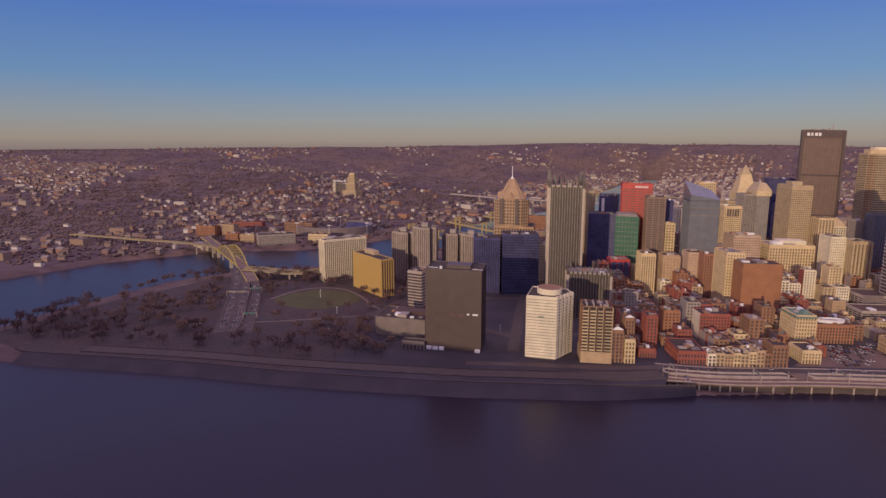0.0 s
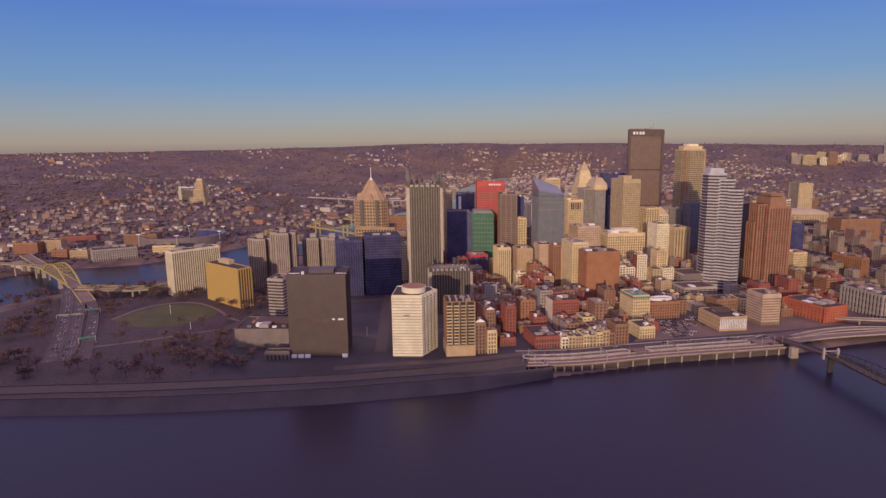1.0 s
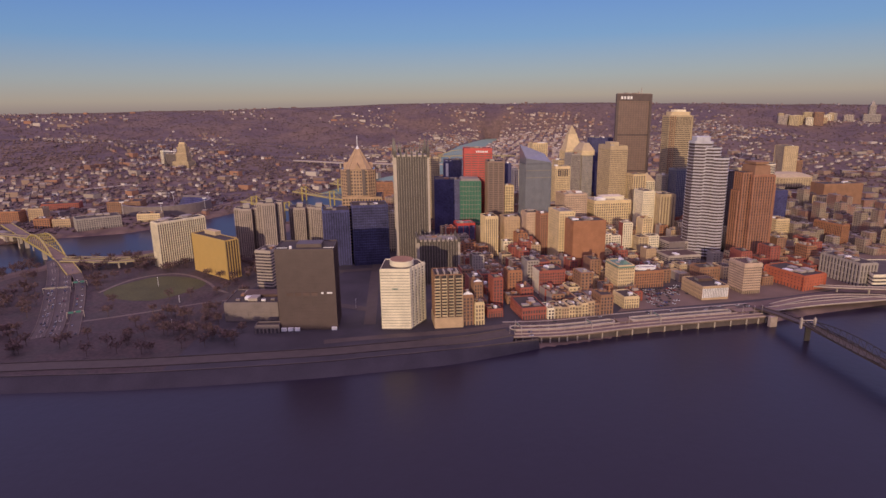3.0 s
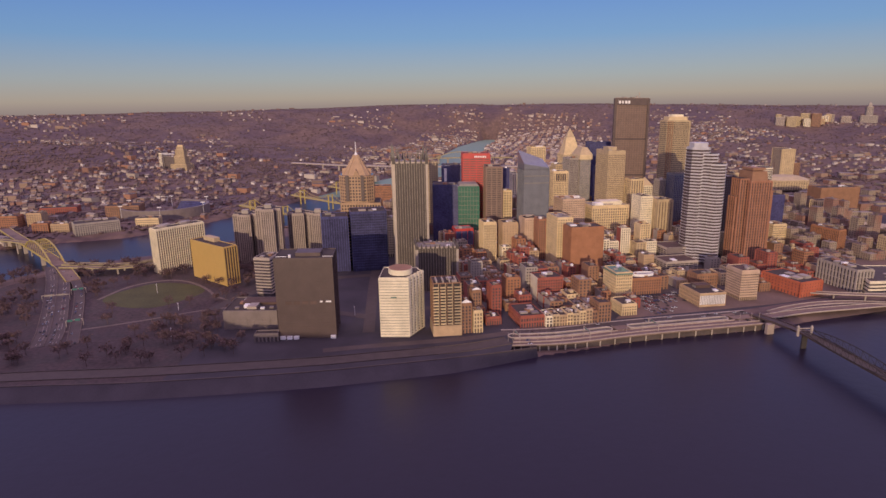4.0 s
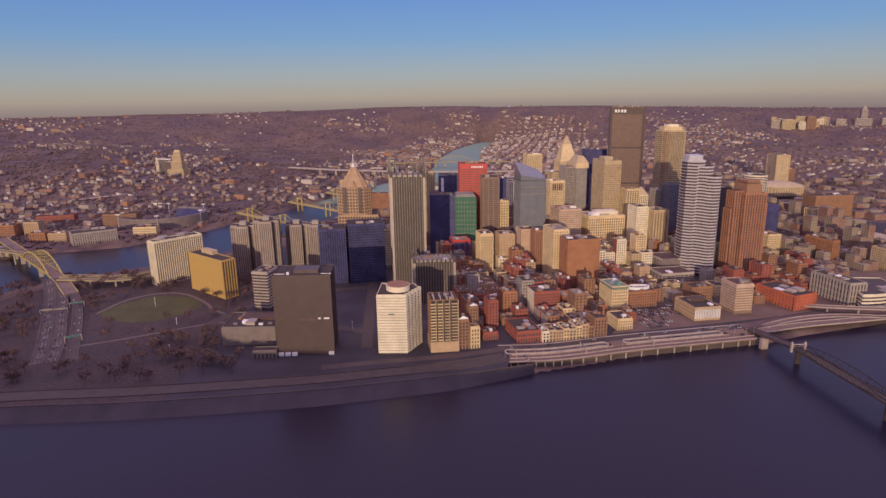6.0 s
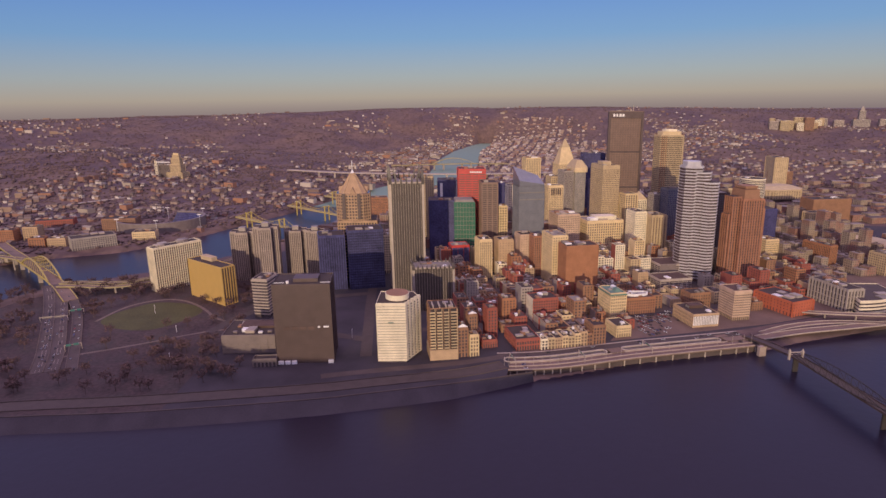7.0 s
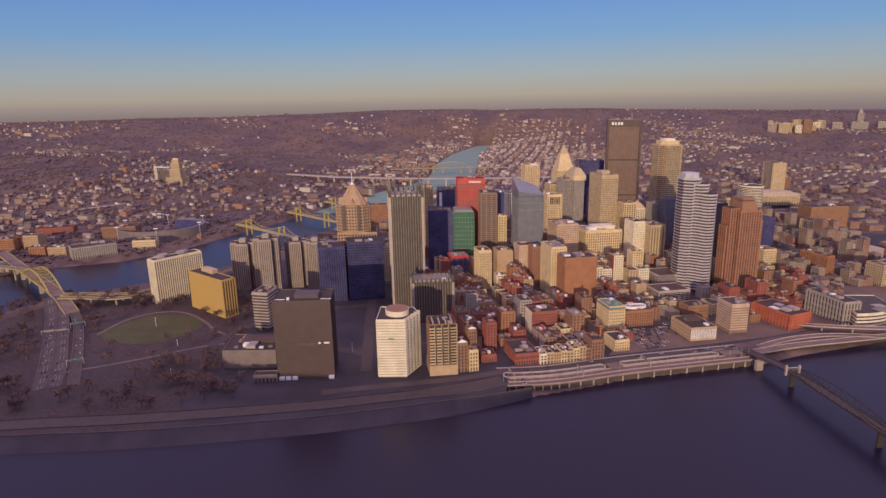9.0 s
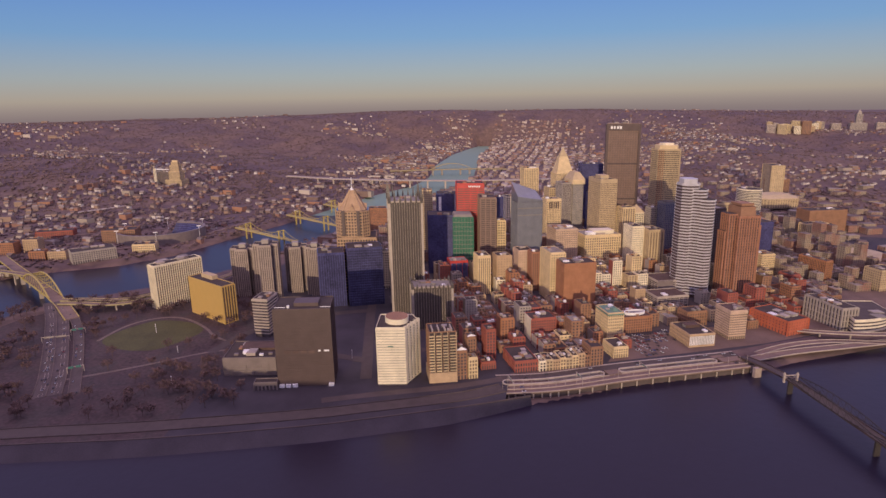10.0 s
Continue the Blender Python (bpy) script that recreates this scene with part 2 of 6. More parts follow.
def roof_of(ob, poly, z, mat, wall, rng, units=3, parapet=1.2):
    slab = Pile()
    slab.prism(inset(poly, 0.4), z, z + 0.25)
    deck = part("roof", slab, mat, ob)
    par = Pile()
    c = len(poly)
    for (x, y), (x2, y2) in zip(poly, inset(poly, 0.45)):
        par.v += [(x, y, z), (x, y, z + parapet), (x2, y2, z + parapet), (x2, y2, z)]
    for i in range(c):
        a, b = 4 * i, 4 * ((i + 1) % c)
        par.f += [(a + j, b + j, b + (j + 1) % 4, a + (j + 1) % 4) for j in range(4)]
    part("parapet", par, wall, ob)
    xs, ys = [p[0] for p in poly], [p[1] for p in poly]
    cx, cy = sum(xs) / c, sum(ys) / c
    for k in range(units):
        a, b = rng.random(), rng.random()
        i = rng.randrange(c)
        p, q = poly[i], poly[(i + 1) % c]
        ex, ey = p[0] + (q[0] - p[0]) * a, p[1] + (q[1] - p[1]) * a
        f = 0.25 + 0.4 * b
        x, y = cx + (ex - cx) * f, cy + (ey - cy) * f
        size = min(max(xs) - min(xs), max(ys) - min(ys))
        w, d, h = rng.uniform(0.08, 0.22) * size + 1, rng.uniform(0.08, 0.2) * size + 1, rng.uniform(1.5, 3.6)
        ang = math.degrees(math.atan2(poly[1][1] - poly[0][1], poly[1][0] - poly[0][0]))
        un = Pile()
        un.prism(rect(x - w / 2, y - d / 2, w, d, ang), z + 0.25, z + h)
        part("roof_unit", un, M[rng.choice(["roof_light", "dim_steel", "paint_white", "grey", "brown", "concrete"])], deck)


def building(name, label, poly, h, wall, glass="glass", z0=0.0, roof="roof", units=3, seed=1, category="building", group="", core_name="window_glass", wall2=None, parapet=1.2, **style):
    if glass == "glass" and wall in ("cream", "tan", "buff", "rose_stone"):
        glass = "reflect_tint"
    ob = thing(name, label, category, group=group)
    core = Pile()
    core.prism(poly, z0 - 3, z0 + h)
    part(core_name, core, M[glass], ob)
    facade(ob, poly, z0, z0 + h, M[wall], wall2=M[wall2] if wall2 else None, **style)
    roof_of(ob, poly, z0 + h, M[roof], M[wall], random.Random(seed), units, parapet)
    return ob

# ---- ground and water ----
WATER = -9.0
BANK = [(-4000, -900), (-1200, 120), (-760, 330), (-690, 395), (-573, 410), (-401, 438), (-300, 445), (-229, 456), (-125, 472), (-78, 485), (-24, 498), (45, 520), (97, 539), (137, 552), (207, 578), (375, 616), (438, 643), (584, 690), (900, 790), (1500, 980), (4000, 1700)]
ALLEGHENY = [(-1500, -300, 200), (-930, 250, 190), (-850, 430, 165), (-810, 600, 125), (-775, 760, 115), (-690, 890, 105), (-570, 965, 92), (-480, 1060, 90), (-405, 1240, 88), (-335, 1402, 85), (-250, 1640, 88), (-150, 1900, 90), (-30, 2130, 88), (40, 2400, 95), (75, 2900, 105), (150, 3500, 82), (290, 4100, 58), (520, 4900, 30), (500, 7000, 90)]


def bank_y(x):
    for (x0, y0), (x1, y1) in zip(BANK, BANK[1:]):
        if x <= x1:
            return y0 + (y1 - y0) * (x - x0) / (x1 - x0)
    return BANK[-1][1]


def river_gap(x, y):
    """Metres from the Allegheny's edge; negative in the water."""
    best = 1e9
    for (x0, y0, h0), (x1, y1, h1) in zip(ALLEGHENY, ALLEGHENY[1:]):
        dx, dy = x1 - x0, y1 - y0
        t = max(0.0, min(1.0, ((x - x0) * dx + (y - y0) * dy) / (dx * dx + dy * dy)))
        best = min(best, math.hypot(x - x0 - dx * t, y - y0 - dy * t) - (h0 + (h1 - h0) * t))
    return best


def smooth(a, b, t):
    t = max(0.0, min(1.0, (t - a) / (b - a)))
    return t * t * (3 - 2 * t)


def land(x, y):
    """The height of the hills, away from the water."""
    r = math.hypot(x, y)
    if y < 150:
        # the long hill on the near shore, behind the river; unseen, crest shaped for its shade
        crest = -265 - 0.10 * x
        # lowered eastward so that sun reaches the quay there
        top = 133 - 0.075 * max(0.0, min(400.0, x + 20)) + 8 * noise.noise(Vector((x * 0.004, 3.1, 0)))
        return -6 + top * smooth(crest + 230, crest, y)
    n1 = noise.fractal(Vector((x * 0.0009, y * 0.0009, 1.7)), 1.0, 2.0, 4)
    n2 = noise.noise(Vector((x * 0.004, y * 0.004, 5.2)))
    xs, ys, spread = site(x, y, 1.0)
    rt = math.hypot(xs, ys)
    hill = smooth(1800, 3300, r) * 45 * (smooth(400, 1400, abs(x - 0.05 * y)) * 0.7 + 0.3)
    vale = smooth(260, 1000, abs(x - 150 - 0.13 * y) if y > 1300 else 1000)
    hill += (n1 * 70 + n2 * 20) * smooth(1600, 2700, r) * (0.12 + 0.88 * vale)
    east = smooth(750, 1500, x) * smooth(1250, 2100, y) * 30
    west = smooth(500, 1100, -x) * smooth(1500, 2300, y) * 18
    # the last ridge, highest up the river and lower to both sides
    az = math.degrees(math.atan2(xs, ys))
    rim = (252 - (az * 1.7 if az > 0 else -az * 1.15) + 10 * n1 + 3 * n2) / spread
    last = smooth(3500, 4960, rt) ** 1.7
    g = river_gap(x, y)
    flat = smooth(40, 420, g)
    body = max(0.0, (hill + east + west)) * flat
    return body + (rim - body) * last + 0.6 * n2 * smooth(1300, 1700, r)


def ground_z(x, y):
    g = min(river_gap(x, y), y - bank_y(x) if x > -740 else 1e9)
    r = math.hypot(x, y)
    if r > 5500:
        g = 1e9
    xs, ys, _ = site(x, y, 1.0)
    fall, fill_up = 0.55 - 0.38 * smooth(1900, 3600, r), 420 * smooth(4250, 4900, math.hypot(xs, ys))
    if y < 150:
        return land(x, y) if y < -20 else -16
    if x < -740 and y < 330 + (x + 740) * 0.9:
        return -16
    if g < 0 and r < 4300:
        return -16 if g < -6 else -16 + (g + 6) * 1.2
    if 60 < x < 372 and y < 700:
        # the low shelf under the riverside road
        return min(land(x, y), -8.8 + max(0.0, g - 28) * 1.1 + min(g, 10) * 0.08)
    return min(land(x, y), -8.8 + max(g, -20 if r > 4300 else g) * fall + fill_up)


def ground_sheet():
    angles = [radians(a) for a in list(np.arange(-62, 46, 0.3)) + list(np.arange(46, 298, 4.0))]
    radii = [4.0, 60, 120, 180, 240, 300] + [340 * (7000 / 340) ** (k / 230) for k in range(231)]
    verts = [(0, 0, -16)]
    for r in radii:
        for a in angles:
            x, y = r * math.sin(a), r * math.cos(a)
            verts.append((x, y, ground_z(x, y)))
    na = len(angles)
    faces = [(0, 1 + (j + 1) % na, 1 + j) for j in range(na)]
    for i in range(len(radii) - 1):
        for j in range(na):
            a, b = 1 + i * na + j, 1 + i * na + (j + 1) % na
            faces.append((a, b, b + na, a + na))
    return verts, faces


M["ground"] = material("winter_ground", (0.165, 0.105, 0.080), spread=0.45, scale=0.004, fine=0.05, second=(0.100, 0.064, 0.062), amount=0.6)
_v, _f = ground_sheet()
ground = tagged(new("ground", mesh_from("ground", _v, _f, M["ground"])), "brown winter ground rising to wooded hills", "ground", kind="structure")
for p in ground.data.polygons:
    p.use_smooth = True

water_mat = material("river_water", (0.019, 0.013, 0.026), rough=0.3, spread=0.12, spec=0.24)
_n, _l = water_mat.node_tree.nodes, water_mat.node_tree.links
_w = _n.new("ShaderNodeTexNoise")
_w.inputs["Scale"].default_value, _w.inputs["Detail"].default_value = 0.12, 5
_c = _n.new("ShaderNodeTexCoord")
_b2 = _n.new("ShaderNodeBump")
_b2.inputs["Strength"].default_value, _b2.inputs["Distance"].default_value = 0.25, 0.6
_l.new(_c.outputs["Object"], _w.inputs["Vector"])
_l.new(_w.outputs[0], _b2.inputs["Height"])
_l.new(_b2.outputs[0], _n["Principled BSDF"].inputs["Normal"])
water = tagged(new("water", mesh_from("water", [(-7000, -300, WATER), (7000, -300, WATER), (7000, 7000, WATER), (-7000, 7000, WATER)], [(0, 1, 2, 3)], water_mat)), "dark blue river water with faint ripples", "river", kind="structure")


# paler, greener and rougher copy of the river water, less specular
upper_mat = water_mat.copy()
upper_mat.name = "pale_green_water"
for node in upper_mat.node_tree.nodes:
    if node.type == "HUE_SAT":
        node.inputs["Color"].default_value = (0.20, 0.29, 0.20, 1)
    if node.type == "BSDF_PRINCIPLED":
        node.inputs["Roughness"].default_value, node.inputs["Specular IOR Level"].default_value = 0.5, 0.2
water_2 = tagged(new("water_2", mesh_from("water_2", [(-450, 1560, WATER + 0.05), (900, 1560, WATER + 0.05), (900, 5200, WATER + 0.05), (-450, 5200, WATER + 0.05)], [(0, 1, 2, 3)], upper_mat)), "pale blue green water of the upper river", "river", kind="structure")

# ---- downtown: the tall buildings ----
M["brown_roof"] = material("brown_gravel_roof", (0.100, 0.059, 0.044), spread=0.35)
M["rosy"] = material("rosy_granite", (0.42, 0.275, 0.16))
GRID = 13.0
PLANS = []  # the plans already taken


def B(name, label, poly, h, wall, taken=True, **kw):
    if taken:
        PLANS.append(poly)
    kw.setdefault("seed", len(PLANS))
    return building(name, label, poly, h, wall, **kw)


def octagon(cx, cy, w, d, cut, turn):
    a = radians(turn)
    pts = [(-w / 2 + cut, -d / 2), (w / 2 - cut, -d / 2), (w / 2, -d / 2 + cut), (w / 2, d / 2 - cut), (w / 2 - cut, d / 2), (-w / 2 + cut, d / 2), (-w / 2, d / 2 - cut), (-w / 2, -d / 2 + cut)]
    return [(cx + x * math.cos(a) - y * math.sin(a), cy + x * math.sin(a) + y * math.cos(a)) for x, y in pts]


def ring(cx, cy, r, n=32):
    return [(cx + r * math.cos(2 * math.pi * k / n), cy + r * math.sin(2 * math.pi * k / n)) for k in range(n)]


def cross(cx, cy, s, arm, turn):
    a = radians(turn)
    h, q = s / 2, arm / 2
    pts = [(-q, -h), (q, -h), (q, -q), (h, -q), (h, q), (q, q), (q, h), (-q, h), (-q, q), (-h, q), (-h, -q), (-q, -q)]
    return [(cx + x * math.cos(a) - y * math.sin(a), cy + x * math.sin(a) + y * math.cos(a)) for x, y in pts]


def solid(ob, name, mat, poly, z0, z1, top=None, label=""):
    p = Pile()
    p.prism(poly, z0, z1, top)
    return part(name, p, M[mat], ob, label)


# the cream apartment tower with a toothed side and a drum
u, s = Vector((1, 0.03)), Vector((0.46, 0.888))
teeth = []
for k in range(5):
    a = Vector((-46.5, 561)) + s * (k * 7.0)
    teeth += [tuple(a + u * 3.4), tuple(a + u * 3.4 + s * 4.0), tuple(a + s * 4.0)]
ob = B("apartment_tower", "cream concrete apartment tower with toothed balcony side", [(-74, 560)] + teeth + [(-36, 600), (-73, 600)], 67, "white", floor=3.2, band=0.84, pier=0, proud_b=0.45, foot=2, units=0, edges=(0, 16, 17))
facade(ob, [(-74, 560)] + teeth + [(-36, 600), (-73, 600)], 0, 67, M["white"], floor=3.2, band=0.9, pier=0, proud_b=0.3, foot=2, edges=(1, 4, 7, 10, 13))
facade(ob, [(-74, 560)] + teeth + [(-36, 600), (-73, 600)], 0, 67, M["white"], floor=3.2, band=0.36, pier=0, proud_b=0.3, foot=2, names=("balcony_rail", "pier"), edges=(3, 6, 9, 12, 15))
solid(ob, "drum", "white", ring(-53, 582, 13), 67.3, 73, label="round pale rooftop drum")
solid(ob, "drum_roof", "brown", ring(-53, 582, 12.4), 73, 73.3)
solid(ob, "sign_panel", "copper", rect(-62, 559.3, 6, 0.3, 2), 46, 47)

# the tan tower with stacked balconies
pb = rect(-17, 567, 29, 26, 9)
# the near-black core paints the shade in the gaps between balconies
ob = B("apartment_tower", "tan brick apartment tower with stacked pale balconies", pb, 59, "brown", glass="near_black", floor=3.4, band=0, bay=7.2, pier=0.06, proud_b=0.2, proud_p=0.5, foot=13, crown=0, units=2)
a9 = radians(9)
u9, n9 = Vector((math.cos(a9), math.sin(a9))), Vector((math.sin(a9), -math.cos(a9)))
for start, ln, out_, tone in ((-0.5, 5.6, 1.2, "cream"), (7.4, 5.2, 1.6, "cream"), (15.0, 5.0, 1.6, "tan"), (22.6, 6.9, 1.2, "tan")):
    for k in range(13):
        bal = Pile()
        z = 13.5 + k * 3.42
        bal.box(Vector(pb[0]) + u9 * start, u9, ln, n9, out_, z, z + 1.15)
        part("balcony", bal, M[tone], ob)
    fin = Pile()
    fin.box(Vector(pb[0]) + u9 * (start + ln), u9, 0.6, n9, 0.9, 12, 59.5)
    part("wall_fin", fin, M["tan"], ob)
podium = Pile()
podium.prism(inset(pb, -1.2), 0, 12)
part("podium", podium, M["buff"], ob)
fr = Pile()
for k in range(4):
    fr.box(Vector(pb[0]) + u9 * (3 + 7 * k), u9, 1.2, -n9, 14, 60.2, 63)
part("roof_frame", fr, M["concrete"], ob)

# the slim waterfront buildings
ob = B("office_building", "slim brown brick building with a pale gable", rect(13, 575, 11, 16, GRID), 34, "brown", bay=3.9, pier=0.44, band=0.3)
g = rect(12.6, 574.6, 11.8, 2.2, GRID)
gp = Pile()
gp.cone(g, 35.4, 39.0)
part("gable", gp, M["paint_white"], ob)
B("office_building", "slim tan brick building with white windows", rect(26.5, 577, 9.5, 11, GRID), 25, "cream", bay=3.6, pier=0.37, band=0.33)
ob = B("office_building", "slim brown brick building with a gabled top", rect(26, 593, 9, 12, GRID), 43, "brown", bay=3.3, pier=0.44, band=0.3)
gp = Pile()
gp.cone(rect(25.6, 592.6, 9.8, 2, GRID), 44.4, 47)
part("gable", gp, M["paint_white"], ob)
B("shop_building", "low brick building with a pale roofline", rect(42, 599, 17, 16, GRID), 9, "brick", bay=3, crown=2)
B("office_building", "slim red brick building", rect(50, 626, 11, 18, GRID), 38, "brick", bay=3.6, pier=0.44, band=0.33)
B("office_building", "orange red brick block with few windows", rect(74, 683, 17, 18, GRID), 30, "orange", bay=4, pier=0.52, band=0.41)
B("warehouse", "long dark red brick warehouse around a courtyard", rect(80, 593, 28, 40, GRID), 13, "brick", bay=3, pier=0.37, band=0.37, units=6)
tones = ["white", "tan", "buff", "cream", "tan", "cream", "buff", "brown"]
x, y = 109.3, 596.2
for k, w in enumerate((8.0, 8.5, 9.5, 7.0, 8.5, 7.5, 8.0, 6.5)):
    hh = (12.0, 13.0, 12.0, 13.5, 12.5, 15.0, 17.0, 14.0)[k]
    B("row_building", "narrow %s waterfront row building with tall windows" % ("pale stone", "tan brick", "buff brick", "cream stone", "tan brick", "cream stone", "buff brick", "brown brick")[k], rect(x, y, w - 0.3, 20, GRID), hh, tones[k], bay=3.4, pier=0.33, band=0.35, foot=3.5, crown=1.4, units=2, group="waterfront row")
    x, y = x + w * math.cos(radians(GRID)), y + w * math.sin(radians(GRID))
B("office_building", "brown brick building with tall piers", rect(172.5, 611.5, 15, 22, GRID), 23, "brown", bay=3.8, pier=0.41, band=0.3)
B("office_building", "small cream office building with dark roof", rect(206, 632, 19, 26, GRID), 14, "cream", bay=3.2, pier=0.37, band=0.41)
ob = B("hotel", "cream stone tower with a green copper cornice", rect(214, 686, 22, 32, GRID), 37, "cream", bay=3, pier=0.44, band=0.41, roof="copper")
c = Pile()
c.prism(inset(rect(214, 686, 22, 32, GRID), -0.9), 34.5, 36.4)
part("cornice", c, M["copper"], ob, "green copper cornice")
c = Pile()
c.prism(rect(222, 694, 8, 10, GRID), 37.3, 41, inset(rect(222, 694, 8, 10, GRID), 2))
part("roof_house", c, M["copper"], ob)
ob = B("office_building", "red brick block with a pale plastered side wall", rect(113, 682, 34, 24, GRID), 30, "brick", bay=3.4, pier=0.4, band=0.4, edges=(0, 1, 2), units=5)
solid(ob, "side_wall", "white", rect(112.4, 681.9, 0.6, 24, GRID), -1, 30.8, label="pale plastered side wall")
ob = B("office_building", "broad orange brick block", rect(243, 709, 42, 24, GRID), 22, "orange", bay=3.4, pier=0.41, band=0.33, roof="brown_roof", units=3)
rr = Pile()
for k in range(24):
    a0_, a1_ = 2 * math.pi * k / 24, 2 * math.pi * (k + 1) / 24
    rr.beam((262 + 15 * math.cos(a0_), 726 + 6.5 * math.sin(a0_) + 3 * math.cos(a0_), 24.4), (262 + 15 * math.cos(a1_), 726 + 6.5 * math.sin(a1_) + 3 * math.cos(a1_), 24.4), 1.0, 3.6)
part("roof_screen", rr, M["paint_white"], ob, "oval white roof screen")
ob = B("office_building", "low office with white vertical fins", rect(313, 665, 36, 42, 11), 17, "buff", glass="glass", bay=3, pier=0.37, band=0.41, units=2, edges=(1, 2, 3))
p0, uu, nn = Vector((313, 665)), Vector((math.cos(radians(11)), math.sin(radians(11)))), Vector((math.sin(radians(11)), -math.cos(radians(11))))
for k in range(16):
    f = Pile()
    f.box(p0 + uu * (0.3 + k * 2.27), uu, 1.0, nn, 0.9, 3.0, 15.0)
    part("fin", f, M["paint_white"], ob, "white vertical fin")
solid(ob, "penthouse", "brown_roof", rect(318, 688, 20, 10, 11), 17, 21)
solid(ob, "roof_band", "buff", rect(312.6, 664.2, 37, 0.8, 11), 15.2, 18.2)
solid(ob, "ground_floor", "buff", rect(312.8, 664.5, 36.4, 0.5, 11), -1, 2.9)
B("office_building", "pink beige stone office block with flat roof", rect(376, 690, 25, 28, 11), 40, "rose_stone", floor=3.3, band=0.56, bay=3.2, pier=0.12, proud_b=0.6, proud_p=0.3, units=4, crown=4.5, roof="brown_roof")
B("office_building", "brown brick block without ornament", rect(340, 735, 31, 20, GRID), 21, "brown", bay=4, pier=0.52, band=0.41)
B("warehouse", "long bright red brick building with flat roof", rect(463, 704, 40, 58, 22), 20, "bright_brick", bay=5, pier=0.66, band=0.6, units=6)
B("office_building", "brown ribbed office block with orange front", rect(661, 926, 16, 50, 20), 43, "orange", band=0.15, bay=3, pier=0.41, proud_p=0.9)
B("shop_building", "small red brick block", rect(590, 905, 20, 24, 20), 24, "brick", bay=4, pier=0.44)
B("office_building", "tan concrete office block", rect(735, 895, 40, 30, 15), 36, "tan", band=0.41)
# broad brown tower and its neighbours
B("office_tower", "broad orange brown brick tower with vertical piers", rect(180, 798, 51, 28, GRID), 71, "orange", glass="orange", floor=4.2, band=0.12, bay=3.4, pier=0.45, proud_b=0.2, proud_p=0.35, units=7, crown=5)
B("office_tower", "cream stone tower with rows of windows", rect(166, 832, 24, 40, GRID), 79, "cream", floor=4.2, bay=4.2, pier=0.5, band=0.5, roof="roof_light")
B("office_tower", "red brown brick slim tower", rect(146, 884, 15, 20, GRID), 66, "granite", bay=3.8, pier=0.44, band=0.33)
B("office_tower", "tan stone tower with plain side walls", rect(127, 906, 24, 26, GRID), 63, "rose_stone", floor=4.2, bay=3.9, pier=0.62, band=0.7)
B("office_tower", "buff brick tower with a pale lower half", rect(88, 879, 24, 24, GRID), 61, "buff", floor=4.2, bay=4.4, pier=0.66, band=0.66, crown=5)
B("office_tower", "pale yellow stone tower with many windows", rect(56, 866, 20, 26, GRID), 64, "cream", floor=4.2, bay=3.3, pier=0.5, band=0.16, proud_p=0.9, glass="glass", crown=4)


def pinnacle(ob, x, y, z, w, h):
    p = Pile()
    p.prism(rect(x - w / 2, y - w / 2, w, w, 8), z - 2, z + h * 0.3)
    p.cone(rect(x - w / 2, y - w / 2, w, w, 8), z + h * 0.3, z + h)
    part("pinnacle", p, M["mirror_glass"], ob)


def spired(label, x, y, w, d, turn, h, rise, count):
    poly = rect(x, y, w, d, turn)
    ob = B("glass_tower", label, poly, h, "pale_steel", glass="mirror_glass", floor=9, band=0, bay=3.6, pier=0.10, proud_b=0.15, proud_p=0.7, foot=3, crown=1.0, units=4, roof="roof_light")
    for i in range(4):
        p, q = Vector(poly[i]), Vector(poly[(i + 1) % 4])
        for k in range(count):
            c = p + (q - p) * (k / count)
            big = k == 0
            pinnacle(ob, c.x, c.y, h, 4.2 if big else 2.4, rise if big else rise * (0.75 if k in (1, count - 1) else 0.5))
    # stout glass corners
    for cx, cy in poly:
        solid(ob, "corner_shaft", "pale_steel", rect(cx - 1.6, cy - 1.6, 3.2, 3.2, turn), -2, h + 1)
    return ob


spired("tall grey mirror glass tower crowned with glass spires", -75, 779, 46, 46, 8, 166, 25, 6)
spired("low grey mirror glass block with a fringe of spires", -42, 717, 54, 30, 8, 60, 8, 9)

# the granite tower with a pyramid and a mast
ob = B("office_tower", "rosy tan granite tower with pyramid roof and white mast", rect(-165, 848, 60, 50, 5), 96, "rosy", glass="near_black", floor=4.8, bay=4.4, pier=0.42, band=0.42, units=0)
oc = octagon(-143, 876, 52, 46, 10, 5)
p = Pile()
p.prism(inset(oc, 0.6), 96, 138)
part("window_glass", p, M["glass"], ob)
facade(ob, inset(oc, 0.6), 96, 138, M["rosy"], floor=4.8, bay=4.4, pier=0.42, band=0.42, foot=1, crown=2)
p = Pile()
p.prism(inset(oc, 5.5), 138, 168, [(-143 + (x + 143) * 0.12, 876 + (y - 876) * 0.12) for x, y in oc])
part("pyramid_roof", p, M["rosy"], ob, "ribbed tan pyramid roof")
rib = Pile()
for (x, y), (x2, y2) in zip(inset(oc, 5.5), oc):
    rib.beam((x, y, 138.2), (-143 + (x2 + 143) * 0.12, 876 + (y2 - 876) * 0.12, 168.4), 1.2)
